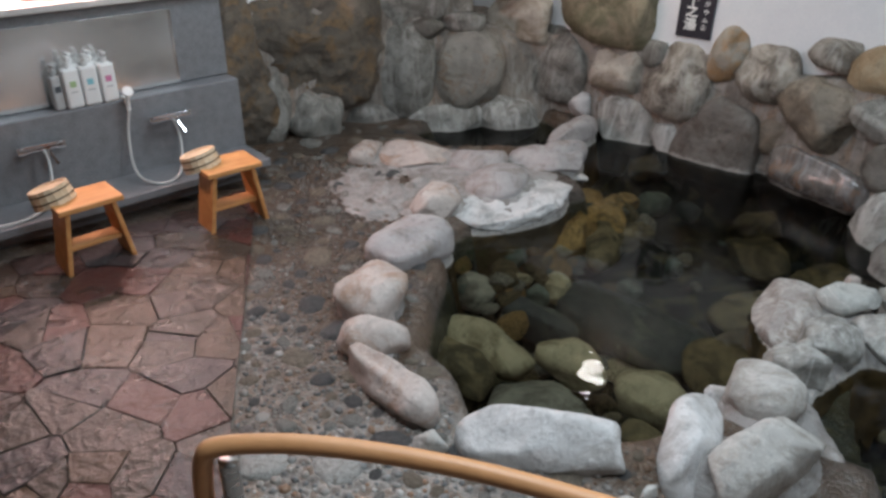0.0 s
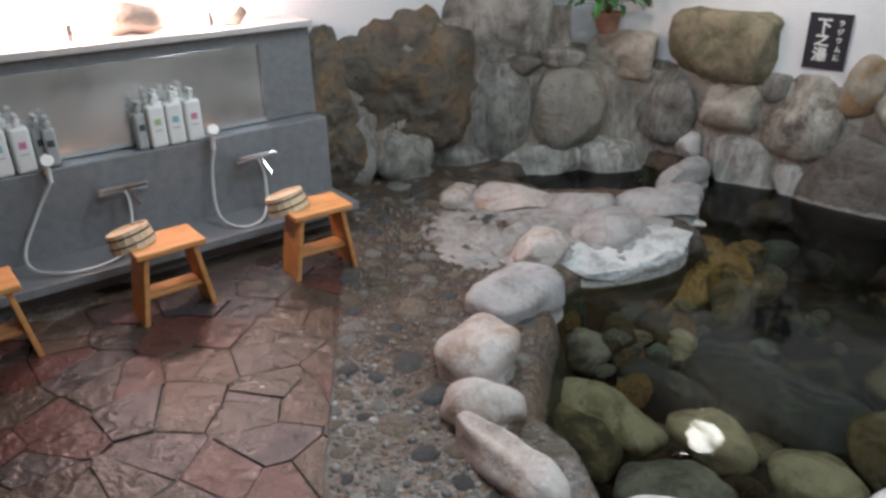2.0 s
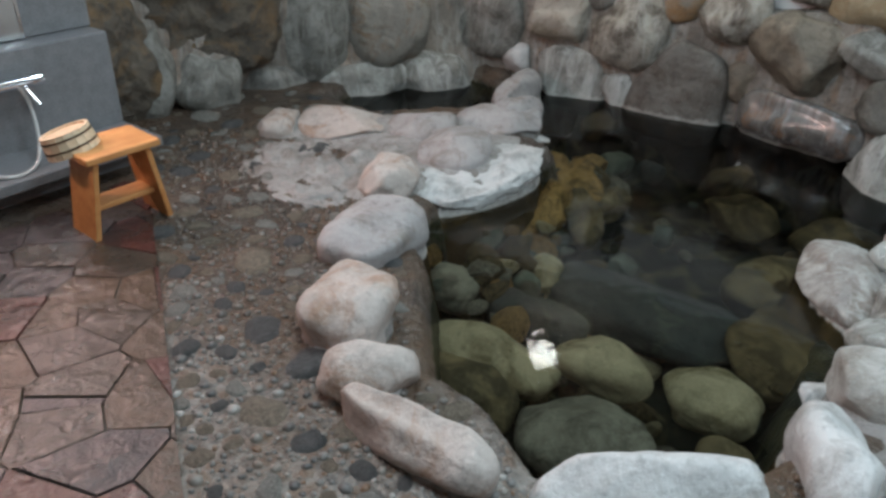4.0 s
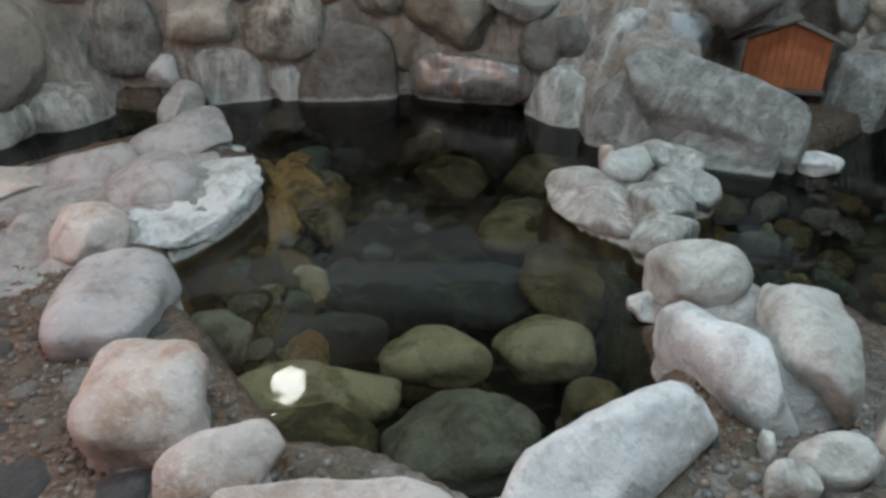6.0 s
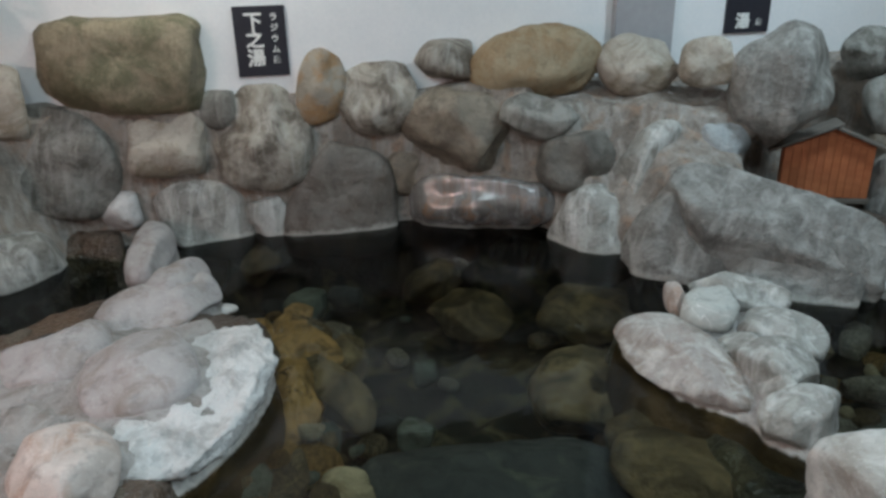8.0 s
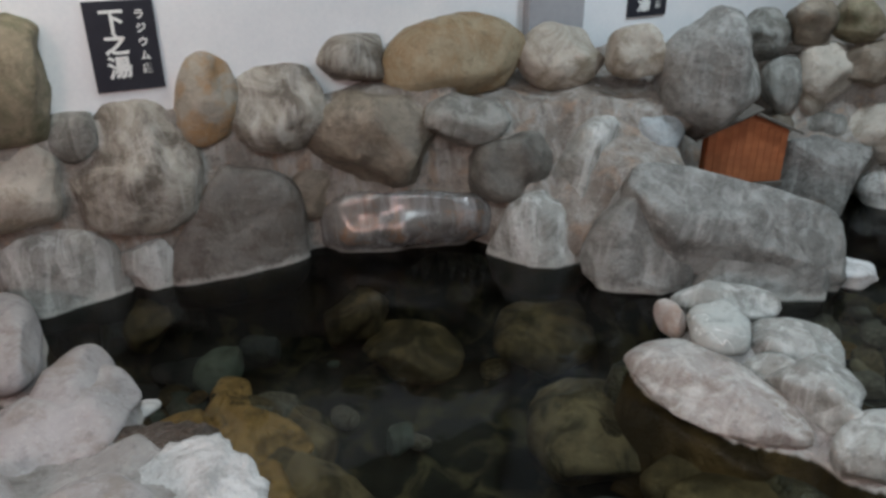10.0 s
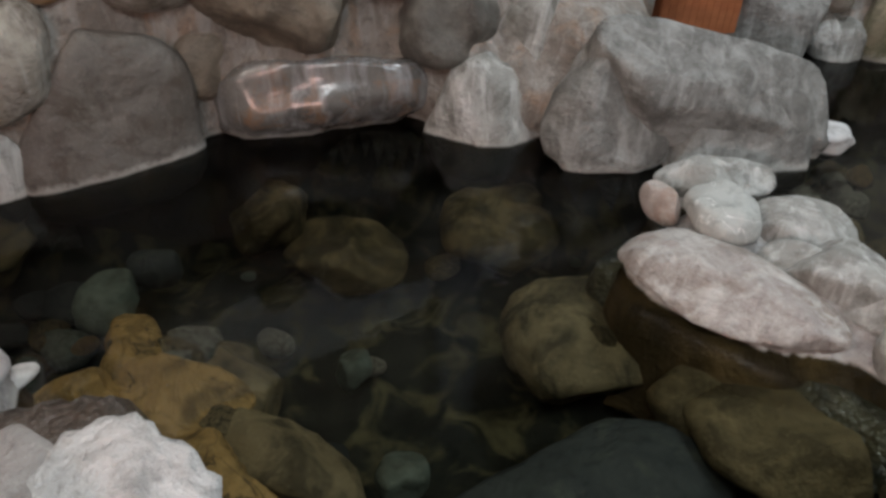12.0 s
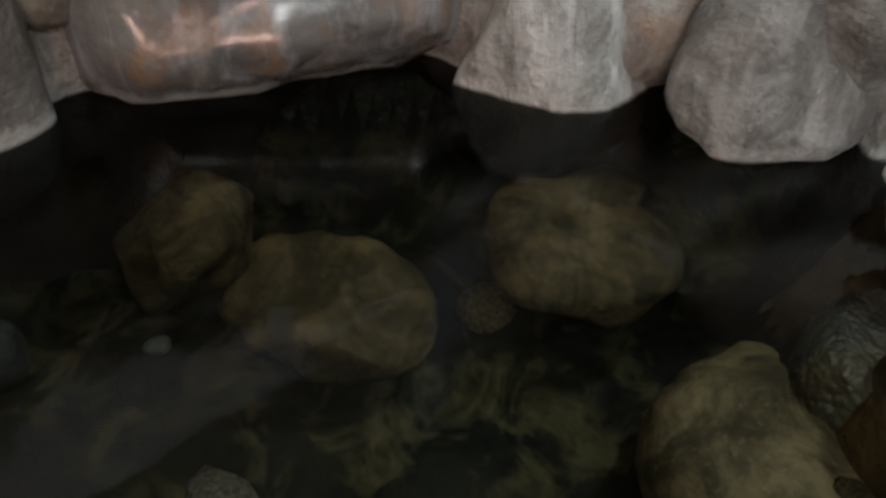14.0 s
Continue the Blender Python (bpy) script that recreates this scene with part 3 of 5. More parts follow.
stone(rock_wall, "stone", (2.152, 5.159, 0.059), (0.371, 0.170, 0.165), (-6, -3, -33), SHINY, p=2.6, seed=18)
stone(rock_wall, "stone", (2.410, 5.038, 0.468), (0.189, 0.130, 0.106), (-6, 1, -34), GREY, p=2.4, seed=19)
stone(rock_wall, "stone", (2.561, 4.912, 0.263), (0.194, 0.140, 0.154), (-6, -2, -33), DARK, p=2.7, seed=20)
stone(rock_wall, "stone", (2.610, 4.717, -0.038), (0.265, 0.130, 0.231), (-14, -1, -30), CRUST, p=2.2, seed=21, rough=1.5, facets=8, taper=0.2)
stone(rock_wall, "stone", (2.980, 4.994, 0.447), (0.183, 0.140, 0.121), (-9, 8, -22), WHITE, p=2.3, seed=22, rough=1.5)
stone(rock_wall, "stone", (2.939, 5.046, 0.675), (0.200, 0.140, 0.138), (-9, -2, -20), PALE, p=2.5, seed=23)
stone(rock_wall, "stone", (3.132, 4.790, 0.708), (0.132, 0.130, 0.111), (-11, -3, -36), PALE, p=2.4, seed=24)
stone(rock_wall, "stone", (3.370, 4.587, 0.606), (0.215, 0.200, 0.289), (-11, 3, -38), SLATE, p=2.3, seed=25, rough=1.5, facets=9)
stone(rock_wall, "stone", (2.825, 4.745, 0.225), (0.149, 0.140, 0.274), (-15, 16, -34), CRUST, p=2.2, seed=26, rough=1.8)
stone(rock_wall, "stone", (2.764, 4.350, 0.067), (0.205, 0.130, 0.283), (-27, 10, -42), SLATE, p=2.3, seed=27, rough=1.8, facets=9, taper=0.22)
stone(rock_wall, "stone", (3.149, 4.685, 0.338), (0.143, 0.140, 0.158), (-11, 5, -38), BLUE, p=2.3, seed=28)
stone(rock_wall, "stone", (3.025, 4.142, 0.125), (0.449, 0.140, 0.206), (-28, 15, -44), SLATE, p=5, seed=35, rough=1.3, facets=4)
stone(rock_wall, "stone", (3.071, 4.055, -0.037), (0.285, 0.130, 0.180), (-27, 1, -37), SLATE, p=6, seed=29, rough=1.3, facets=3)
stone(rock_wall, "stone", (4.035, 4.340, 0.056), (0.206, 0.140, 0.240), (-6, -4, -48), SLATE, p=4, seed=30, facets=9)
stone(rock_wall, "stone", (3.414, 3.827, -0.060), (0.097, 0.117, 0.050), (-0, -0, -50), WHITE, seed=31, rough=1.8)
stone(rock_wall, "stone", (4.066, 4.778, 0.697), (0.124, 0.150, 0.124), (-6, -6, -53), GREY, p=2.4, seed=40)
stone(rock_wall, "stone", (4.190, 4.624, 0.764), (0.118, 0.150, 0.121), (-6, -6, -53), BROWN, p=2.4, seed=41)
stone(rock_wall, "stone", (4.315, 4.459, 0.775), (0.124, 0.150, 0.103), (-6, -2, -53), TAN, p=2.4, seed=42)
stone(rock_wall, "stone", (4.116, 4.670, 0.449), (0.103, 0.150, 0.149), (-6, -4, -53), GREY, p=2.4, seed=43)
stone(rock_wall, "stone", (4.224, 4.532, 0.483), (0.122, 0.150, 0.194), (-6, 3, -54), PALE, p=2.4, seed=44)
stone(rock_wall, "stone", (4.357, 4.370, 0.574), (0.140, 0.150, 0.120), (-6, -0, -53), BROWN, p=2.4, seed=45)
stone(rock_wall, "stone", (4.226, 4.495, 0.277), (0.136, 0.150, 0.088), (-6, -1, -53), GREY, p=2.4, seed=46)
stone(rock_wall, "stone", (4.366, 4.303, 0.242), (0.184, 0.150, 0.148), (-6, -5, -53), PALE, p=2.4, seed=47)
stone(rock_wall, "stone", (4.411, 4.196, -0.035), (0.144, 0.150, 0.168), (-6, -6, -52), CRUST, p=2.4, seed=48)
stone(rock_wall, "stone", (4.096, 4.657, 0.214), (0.101, 0.150, 0.135), (-6, 4, -54), BROWN, p=2.4, seed=49)
stone(rock_wall, "stone", (4.521, 4.134, 0.470), (0.157, 0.150, 0.227), (-6, -4, -53), GREY, p=2.4, seed=50)
stone(rock_wall, "stone", (4.567, 4.007, 0.076), (0.175, 0.150, 0.207), (-6, -1, -53), TAN, p=2.4, seed=51)
stone(rock_wall, "stone", (-1.12, 3.70, 0.42), (0.26, 0.17, 0.54), (0, 0, 70), RUSTBIG, p=2.5, seed=59, rough=2.2, facets=14, detail=5)
stone(rock_wall, "stone", (-1.142, 4.196, 0.601), (0.692, 0.280, 0.673), (-7, 9, 58), RUSTBIG, p=2.6, seed=60, rough=2.2, facets=16, detail=5)
stone(rock_wall, "stone", (-0.615, 4.844, 0.300), (0.243, 0.160, 0.361), (-6, -1, 34), GREY, p=2.4, seed=61)
stone(rock_wall, "stone", (-0.244, 5.092, 0.317), (0.262, 0.160, 0.303), (-6, 2, 33), RUSTTOP, p=2.4, seed=62)
stone(rock_wall, "stone", (-0.643, 4.905, 0.890), (0.338, 0.160, 0.343), (-6, -1, 37), GREY, p=2.8, seed=63)
stone(rock_wall, "stone", (-0.908, 4.734, 0.915), (0.139, 0.140, 0.227), (-6, 0, 37), DARK, p=2.4, seed=64)
stone(rock_wall, "stone", (-0.508, 4.953, 0.617), (0.133, 0.100, 0.079), (-6, -0, 34), DARK, seed=65)
stone(rock_wall, "stone", (-0.290, 5.102, 0.658), (0.155, 0.100, 0.083), (-6, -4, 34), GREY, seed=66)
stone(rock_wall, "stone", (-0.798, 4.622, -0.035), (0.291, 0.140, 0.188), (-6, 1, 33), SLATE, p=2.3, seed=67)
stone(rock_wall, "stone", (-0.387, 4.934, -0.059), (0.340, 0.130, 0.194), (-6, -1, 34), CRUST, p=2.3, seed=68, rough=1.5)
stone(rock_wall, "stone", (-0.017, 5.242, -0.043), (0.282, 0.130, 0.173), (-6, -3, 34), CRUST, p=2.3, seed=69, rough=1.5)
stone(rock_wall, "stone", (-1.071, 3.906, 0.215), (0.167, 0.140, 0.254), (-7, 7, 59), GREY, p=2.3, seed=70)
stone(rock_wall, "stone", (-0.886, 4.159, 0.120), (0.186, 0.140, 0.189), (-7, 13, 58), GREY, p=2.3, seed=71)
stone(pool_rim, "stone", (-0.048, 4.141, 0.020), (0.249, 0.196, 0.090), (0, -0, 2), ROSE, seed=100)
stone(pool_rim, "stone", (0.343, 4.245, 0.030), (0.174, 0.178, 0.090), (-0, -0, -2), LILAC, seed=101)
stone(pool_rim, "stone", (0.609, 4.005, 0.030), (0.177, 0.215, 0.110), (0, -0, 9), LILAC, seed=102)
stone(pool_rim, "stone", (0.665, 4.555, 0.010), (0.230, 0.172, 0.080), (0, -0, 29), LILAC, seed=103)
stone(pool_rim, "stone", (0.606, 5.123, 0.010), (0.096, 0.292, 0.090), (-0, -0, -6), LILAC, seed=104)
stone(pool_rim, "stone", (0.705, 4.680, 0.020), (0.108, 0.187, 0.090), (-0, -0, -27), LILAC, seed=105)
stone(pool_rim, "stone", (0.770, 3.925, -0.030), (0.400, 0.175, 0.085), (0, -0, 64), CRYST, p=3.2, rough=2.0, crag=0.06, detail=5, seed=106)
stone(pool_rim, "stone", (0.453, 3.583, 0.050), (0.132, 0.163, 0.090), (0, -0, 9), ROSE, seed=107)
stone(pool_rim, "stone", (-0.343, 3.994, 0.020), (0.110, 0.142, 0.080), (-0, -0, -3), ROSE, seed=108)
stone(pool_rim, "stone", (0.602, 3.140, 0.030), (0.157, 0.233, 0.100), (-0, -0, -11), LILAC, p=3.0, seed=109, facets=4)
stone(pool_rim, "stone", (0.765, 2.619, 0.060), (0.139, 0.165, 0.120), (-0, -0, -1), ROSE, p=3.2, seed=110, facets=4)
stone(pool_rim, "stone", (0.938, 2.384, 0.050), (0.148, 0.091, 0.100), (0, -0, 24), ROSE, p=2.3, seed=111)
stone(pool_rim, "stone", (1.160, 2.197, 0.050), (0.241, 0.080, 0.105), (-0, -0, -17), ROSE, p=2.8, seed=112)
stone(pool_rim, "stone", (1.753, 2.240, 0.036), (0.292, 0.104, 0.130), (0, -0, 23), WHITE, p=2.8, seed=113)
stone(pool_rim, "stone", (2.159, 2.500, 0.040), (0.233, 0.097, 0.130), (-0, -0, -81), WHITE, p=2.6, seed=114)
stone(pool_rim, "stone", (2.387, 2.500, 0.060), (0.272, 0.112, 0.150), (0, -0, -115), PALEW, p=2.5, seed=115)
stone(pool_rim, "stone", (2.302, 2.911, 0.030), (0.156, 0.147, 0.110), (-0, -0, -15), PALEW, p=2.6, seed=116)
stone(pool_rim, "stone", (2.274, 3.644, -0.040), (0.313, 0.150, 0.080), (0, -0, -92), CRUST2, p=2.6, rough=1.5, seed=117)
stone(pool_rim, "stone", (2.419, 3.421, -0.020), (0.239, 0.083, 0.090), (0, -0, -101), CRUST, p=2.6, rough=1.5, seed=118)
stone(pool_rim, "stone", (2.497, 3.795, 0.040), (0.100, 0.141, 0.070), (-0, -0, -46), BAND, p=2.2, seed=119)
stone(pool_rim, "stone", (2.720, 3.926, 0.000), (0.184, 0.080, 0.060), (-0, -0, -49), CRUST, p=2.5, seed=120)
stone(pool_rim, "stone", (2.651, 3.613, 0.000), (0.148, 0.106, 0.070), (-0, -0, -65), CRUST, p=3, seed=121)
stone(pool_rim, "stone", (2.472, 3.965, 0.000), (0.032, 0.080, 0.060), (-0, -0, -18), ROSE, p=2.4, seed=122)
stone(pool_rim, "stone", (2.111, 2.234, 0.020), (0.015, 0.043, 0.050), (-0, -0, -22), PALEW, seed=123)
stone(pool_rim, "stone", (2.215, 2.160, 0.020), (0.090, 0.062, 0.080), (-0, -0, -14), PALEW, seed=124)
stone(pool_rim, "stone", (2.090, 2.114, 0.020), (0.057, 0.044, 0.070), (-0, -0, -15), PALEW, seed=125)
stone(pool_rim, "stone", (2.455, 2.241, 0.020), (0.053, 0.100, 0.080), (-0, -0, -44), ROSE, seed=126)
stone(pool_rim, "stone", (2.157, 2.929, -0.060), (0.048, 0.063, 0.050), (-0, -0, -22), WHITE, rough=1.5, seed=127)
stone(pool_rim, "stone", (2.449, 3.431, 0.000), (0.132, 0.159, 0.090), (-0, -0, -23), CRUST, p=2.6, rough=1.5, seed=128)
stone(pool_rim, "stone", (2.381, 3.221, -0.010), (0.125, 0.084, 0.090), (-0, -0, -10), CRUST, p=2.6, rough=1.3, seed=129)
stone(pool_rim, "stone", (0.869, 4.614, -0.070), (0.058, 0.034, 0.020), (0, -0, 12), WHITE, seed=130)
stone(pool_rim, "stone", (1.425, 2.058, 0.020), (0.062, 0.037, 0.050), (0, -0, 21), PALEW, seed=131)
stone(pool_bed, "stone", (1.157, 2.944, -0.240), (0.247, 0.126, 0.090), (-0, 0, -12), OLIVE, p=2.8, seed=200)
stone(pool_bed, "stone", (1.104, 2.753, -0.240), (0.204, 0.116, 0.100), (-0, -0, -15), OLIVED, p=2.4, seed=201)
stone(pool_bed, "stone", (1.525, 3.039, -0.240), (0.173, 0.106, 0.090), (-0, -0, -15), OLIVE, p=2.6, seed=202)
stone(pool_bed, "stone", (1.893, 3.039, -0.260), (0.166, 0.129, 0.090), (-0, -0, -15), OLIVE, p=2.4, seed=203)
stone(pool_bed, "stone", (1.550, 2.713, -0.280), (0.232, 0.185, 0.100), (-0, -0, -7), MOTTLE, p=2.6, seed=204)
stone(pool_bed, "stone", (1.945, 2.747, -0.270), (0.091, 0.084, 0.090), (-0, 0, -12), OLIVED, seed=205)
stone(pool_bed, "stone", (1.617, 3.618, -0.360), (0.444, 0.209, 0.120), (-0, -0, -15), DEEP, p=2.8, seed=206)
stone(pool_bed, "stone", (2.193, 3.535, -0.300), (0.210, 0.164, 0.100), (-0, -0, -18), OCHREL, p=2.6, seed=207)
stone(pool_bed, "stone", (1.194, 3.414, -0.360), (0.227, 0.089, 0.100), (-0, -0, -10), DEEP, seed=208)
stone(pool_bed, "stone", (1.13, 4.40, -0.235), (0.20, 0.16, 0.12), (0, 8, -75), OCHREB, p=2.8, rough=2.4, crag=0.03, detail=5, facets=14, seed=209)
stone(pool_bed, "stone", (1.05, 4.12, -0.255), (0.27, 0.12, 0.13), (0, 6, -100), OCHREB, p=2.6, rough=2.4, crag=0.03, detail=5, facets=14, seed=210)
stone(pool_bed, "stone", (0.97, 4.56, -0.200), (0.12, 0.08, 0.09), (0, 0, -30), OCHREB, rough=2.2, crag=0.03, detail=5, facets=9, seed=211)
stone(pool_bed, "stone", (1.229, 4.203, -0.260), (0.285, 0.108, 0.080), (-0, -0, -85), OLIVED, rough=1.8, seed=212)
stone(pool_bed, "stone", (1.89, 5.16, -0.36), (0.15, 0.18, 0.10), (4, -6, -40), OCHREW, p=2.6, rough=2.6, facets=10, seed=213)
stone(pool_bed, "stone", (1.96, 4.84, -0.40), (0.23, 0.18, 0.10), (-3, 5, -55), OCHREW, p=2.3, rough=2.6, facets=10, seed=233)
stone(pool_bed, "stone", (2.42, 4.52, -0.345), (0.20, 0.21, 0.115), (-0, -0, -48), OCHREW, rough=2, facets=8, seed=244)
stone(pool_bed, "stone", (2.17, 3.98, -0.345), (0.235, 0.265, 0.120), (-0, -0, -50), OLIVED, p=2.4, rough=2, facets=8, seed=215)
stone(pool_bed, "stone", (1.101, 5.399, -0.220), (0.087, 0.193, 0.080), (-0, -0, -30), OCHREW, seed=216)
stone(pool_bed, "stone", (2.169, 3.358, -0.260), (0.255, 0.206, 0.100), (-0, -0, -45), OCHREL, p=2.6, seed=217)
stone(pool_bed, "stone", (1.468, 4.003, -0.380), (0.073, 0.060, 0.060), (-0, -0, -12), GREENS, seed=218)
stone(pool_bed, "stone", (1.159, 3.731, -0.300), (0.074, 0.050, 0.060), (-0, -0, -12), OLIVE, seed=219)
stone(pool_bed, "stone", (1.105, 3.581, -0.320), (0.068, 0.054, 0.060), (-0, -0, -20), GREENS, seed=220)
stone(pool_bed, "stone", (0.823, 3.384, -0.300), (0.138, 0.103, 0.090), (-0, -0, -6), MOTTLE, rough=1.8, seed=221)
stone(pool_bed, "stone", (1.126, 4.637, -0.220), (0.076, 0.178, 0.080), (-0, -0, -30), OCHREB, rough=2, crag=0.05, detail=5, seed=222)
stone(pool_bed, "stone", (1.293, 4.444, -0.280), (0.103, 0.166, 0.080), (-0, -0, -12), OLIVED, rough=2, seed=223)
stone(pool_bed, "stone", (0.937, 3.971, -0.260), (0.097, 0.147, 0.070), (-0, -0, -12), OCHREW, rough=2, seed=224)
stone(pool_bed, "stone", (2.199, 2.879, -0.260), (0.050, 0.082, 0.070), (-0, -0, -44), OLIVED, seed=226)
stone(pool_bed, "stone", (2.517, 4.559, -0.300), (0.130, 0.112, 0.080), (-0, -0, -46), OCHREW, rough=1.8, seed=227)
stone(pool_bed, "stone", (1.604, 4.356, -0.360), (0.052, 0.055, 0.070), (-0, -0, -75), GREENS, rough=1.6, seed=228)
stone(pool_bed, "stone", (1.246, 5.069, -0.340), (0.096, 0.112, 0.080), (-0, -0, -48), GREENS, rough=1.6, seed=229)
stone(pool_bed, "stone", (1.452, 5.192, -0.380), (0.088, 0.073, 0.070), (-0, -0, -43), DEEP, seed=230)
stone(pool_bed, "stone", (2.307, 3.638, -0.300), (0.175, 0.257, 0.090), (-0, -0, -42), OCHREL, p=2.6, rough=1.5, seed=231)
stone(pool_bed, "stone", (1.319, 3.631, -0.380), (0.128, 0.098, 0.080), (-0, 0, -18), GREENS, seed=232)
stone(pool_bed, "stone", (1.124, 4.491, -0.230), (0.13, 0.1, 0.09), (0, 5, -80), OCHREB, p=2.8, rough=2.2, facets=12, detail=5, seed=260)
stone(pool_bed, "stone", (1.006, 4.199, -0.240), (0.15, 0.09, 0.09), (0, 5, -110), OCHREB, p=2.8, rough=2.2, facets=12, detail=5, seed=261)
stone(pool_bed, "stone", (0.899, 3.98, -0.250), (0.13, 0.09, 0.08), (0, 5, -100), OCHREB, p=2.8, rough=2.2, facets=12, detail=5, seed=262)
stone(pool_bed, "stone", (1.183, 4.303, -0.310), (0.12, 0.1, 0.08), (0, 5, -60), OLIVE, p=2.8, rough=2.2, facets=12, detail=5, seed=263)
stone(pool_bed, "stone", (1.167, 3.666, -0.320), (0.1, 0.08, 0.07), (0, 5, -30), OLIVE, p=2.8, rough=2.2, facets=12, detail=5, seed=264)
stone(pool_rim, "crust", (0.16, 3.70, -0.02), (0.50, 0.42, 0.05), (0, 0, 20), LIMED, p=2.2, seed=140, rough=4, crag=0.12, detail=5)
stone(pool_rim, "crust", (0.36, 4.22, -0.02), (0.52, 0.24, 0.06), (0, 0, 12), LIMED, p=2.6, seed=141, rough=2, crag=0.05)
stone(pool_rim, "crust", (0.62, 4.05, -0.03), (0.24, 0.42, 0.07), (0, 0, -12), LIMED, p=2.6, seed=144, rough=2, crag=0.05)
stone(pool_rim, "crust", (2.43, 3.42, -0.11), (0.10, 0.40, 0.06), (0, 0, 6), LIMED, p=2.6, seed=142, rough=2, crag=0.05)
stone(pool_rim, "crust", (2.40, 2.72, -0.04), (0.20, 0.36, 0.06), (0, 0, 20), LIMED, p=2.6, seed=143, rough=2, crag=0.05)


# ---- mortar between the boulders ----
def stone_tree(owner):
    """The boulders of one wall or rim as a tree for casting rays."""
    verts, faces = [], []
    for ob in owner.children:
        base = len(verts)
        verts += [ob.matrix_basis @ v.co for v in ob.data.vertices]
        faces += [[base + k for k in p.vertices] for p in ob.data.polygons]
    return BVHTree.FromPolygons(verts, faces)


def blurred(field, cells):
    """A soft copy of a grid of heights."""
    span = np.arange(-3 * cells, 3 * cells + 1)
    kernel = np.exp(-0.5 * (span / cells) ** 2)
    kernel /= kernel.sum()
    wide = np.pad(field, 3 * cells, mode="edge")
    wide = np.apply_along_axis(lambda r: np.convolve(r, kernel, "valid"), 0, wide)
    return np.apply_along_axis(lambda r: np.convolve(r, kernel, "valid"), 1, wide)


def grid_mesh(name, points, keep, material, owner, label):
    verts, faces, index = [], [], {}
    nx, ny = keep.shape
    for i in range(nx - 1):
        for j in range(ny - 1):
            if not keep[i:i + 2, j:j + 2].all():
                continue
            ids = []
            for c in ((i, j), (i + 1, j), (i + 1, j + 1), (i, j + 1)):
                if c not in index:
                    index[c] = len(verts)
                    verts.append(points(*c))
                ids.append(index[c])
            faces.append(ids)
    me = bpy.data.meshes.new(name)
    me.from_pydata(verts, [], faces)
    me.materials.append(material)
    for p in me.polygons:
        p.use_smooth = True
    ob = new(name, me)
    ob.parent = owner
    return tagged(ob, label)


def wall_mortar():
    """Mortar that fills the joints of the stacked boulders and laps onto them."""
    line = [(-1.55, 3.55), (-1.30, 3.95), (-0.95, 4.55), (-0.55, 5.05), (-0.1, 5.36), (0.3, 5.47), (1.1, 5.42), (1.75, 5.36), (2.2, 5.20), (2.6, 4.98), (2.9, 4.74), (3.15, 4.66),
            (3.5, 4.74), (3.95, 4.95), (4.25, 4.62), (4.7, 4.05), (4.95, 3.4)]
    pts = []
    for a, b in zip(line, line[1:]):
        n = max(2, round(math.hypot(b[0] - a[0], b[1] - a[1]) / 0.03))
        pts += [Vector((a[0] + (b[0] - a[0]) * k / n, a[1] + (b[1] - a[1]) * k / n, 0)) for k in range(n)]
    tree, rows, z0, step = stone_tree(rock_wall), 54, -0.6, 0.03
    ways = []
    for k in range(len(pts)):
        along = (pts[min(k + 9, len(pts) - 1)] - pts[max(k - 9, 0)]).normalized()
        ways.append(Vector((along.y, -along.x, 0)))
    depth = np.full((len(pts), rows), -0.04)
    for i, (p, way) in enumerate(zip(pts, ways)):
        for j in range(rows):
            hit = tree.ray_cast(p + way * 0.45 + Vector((0, 0, z0 + j * step)), -way, 0.5)
            if hit[0] is not None:
                depth[i, j] = 0.45 - hit[3]
    soft = np.maximum(blurred(depth, 2) - 0.032, blurred(depth, 4) - 0.05)
    tops = []
    for p in pts:
        top = 0.58 if p.x > -0.3 else 0.95
        if 2.4 < p.x < 3.4:
            top -= 0.06
        tops.append(top + 0.06 * noise.noise(p * 4))

    def place(i, j):
        q = pts[i] + Vector((0, 0, z0 + j * step))
        d = soft[i, j] + 0.022 * noise.noise(q * 9) + 0.012 * noise.noise(q * 24)
        d -= 0.25 * max(0.0, min(0.16, -0.07 - q.z))
        back = max(0.0, q.z - tops[i])
        q.z = min(q.z, tops[i] + 0.2 * back)
        return q + ways[i] * (max(-0.05, d) - back)

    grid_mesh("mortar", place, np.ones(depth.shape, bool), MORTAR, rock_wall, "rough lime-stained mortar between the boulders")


def rim_mortar():
    """Lime and mortar that run together between the rim's boulders."""
    tree, x0, y0, step = stone_tree(pool_rim), -0.70, 1.92, 0.025
    nx, ny = 150, 142
    top, hits = np.full((nx, ny), -0.10), np.zeros((nx, ny))
    for i in range(nx):
        for j in range(ny):
            hit = tree.ray_cast(Vector((x0 + i * step, y0 + j * step, 0.6)), Vector((0, 0, -1)), 0.75)
            if hit[0] is not None:
                top[i, j], hits[i, j] = hit[0].z, 1
    soft, share = np.maximum(blurred(top, 2) - 0.011, blurred(top, 3) - 0.018), blurred(hits, 2)

    def place(i, j):
        q = Vector((x0 + i * step, y0 + j * step, 0))
        q.z = soft[i, j] - (0.022 if q.x > 2.05 else 0.0) - 0.65 * max(0.0, 0.56 - share[i, j]) + 0.010 * noise.noise(q * 11) + 0.006 * noise.noise(q * 30)
        return q

    grid_mesh("lime_crust", place, share > 0.06, LIMED, pool_rim, "pale lime crust between the rim boulders")


wall_mortar()
rim_mortar()


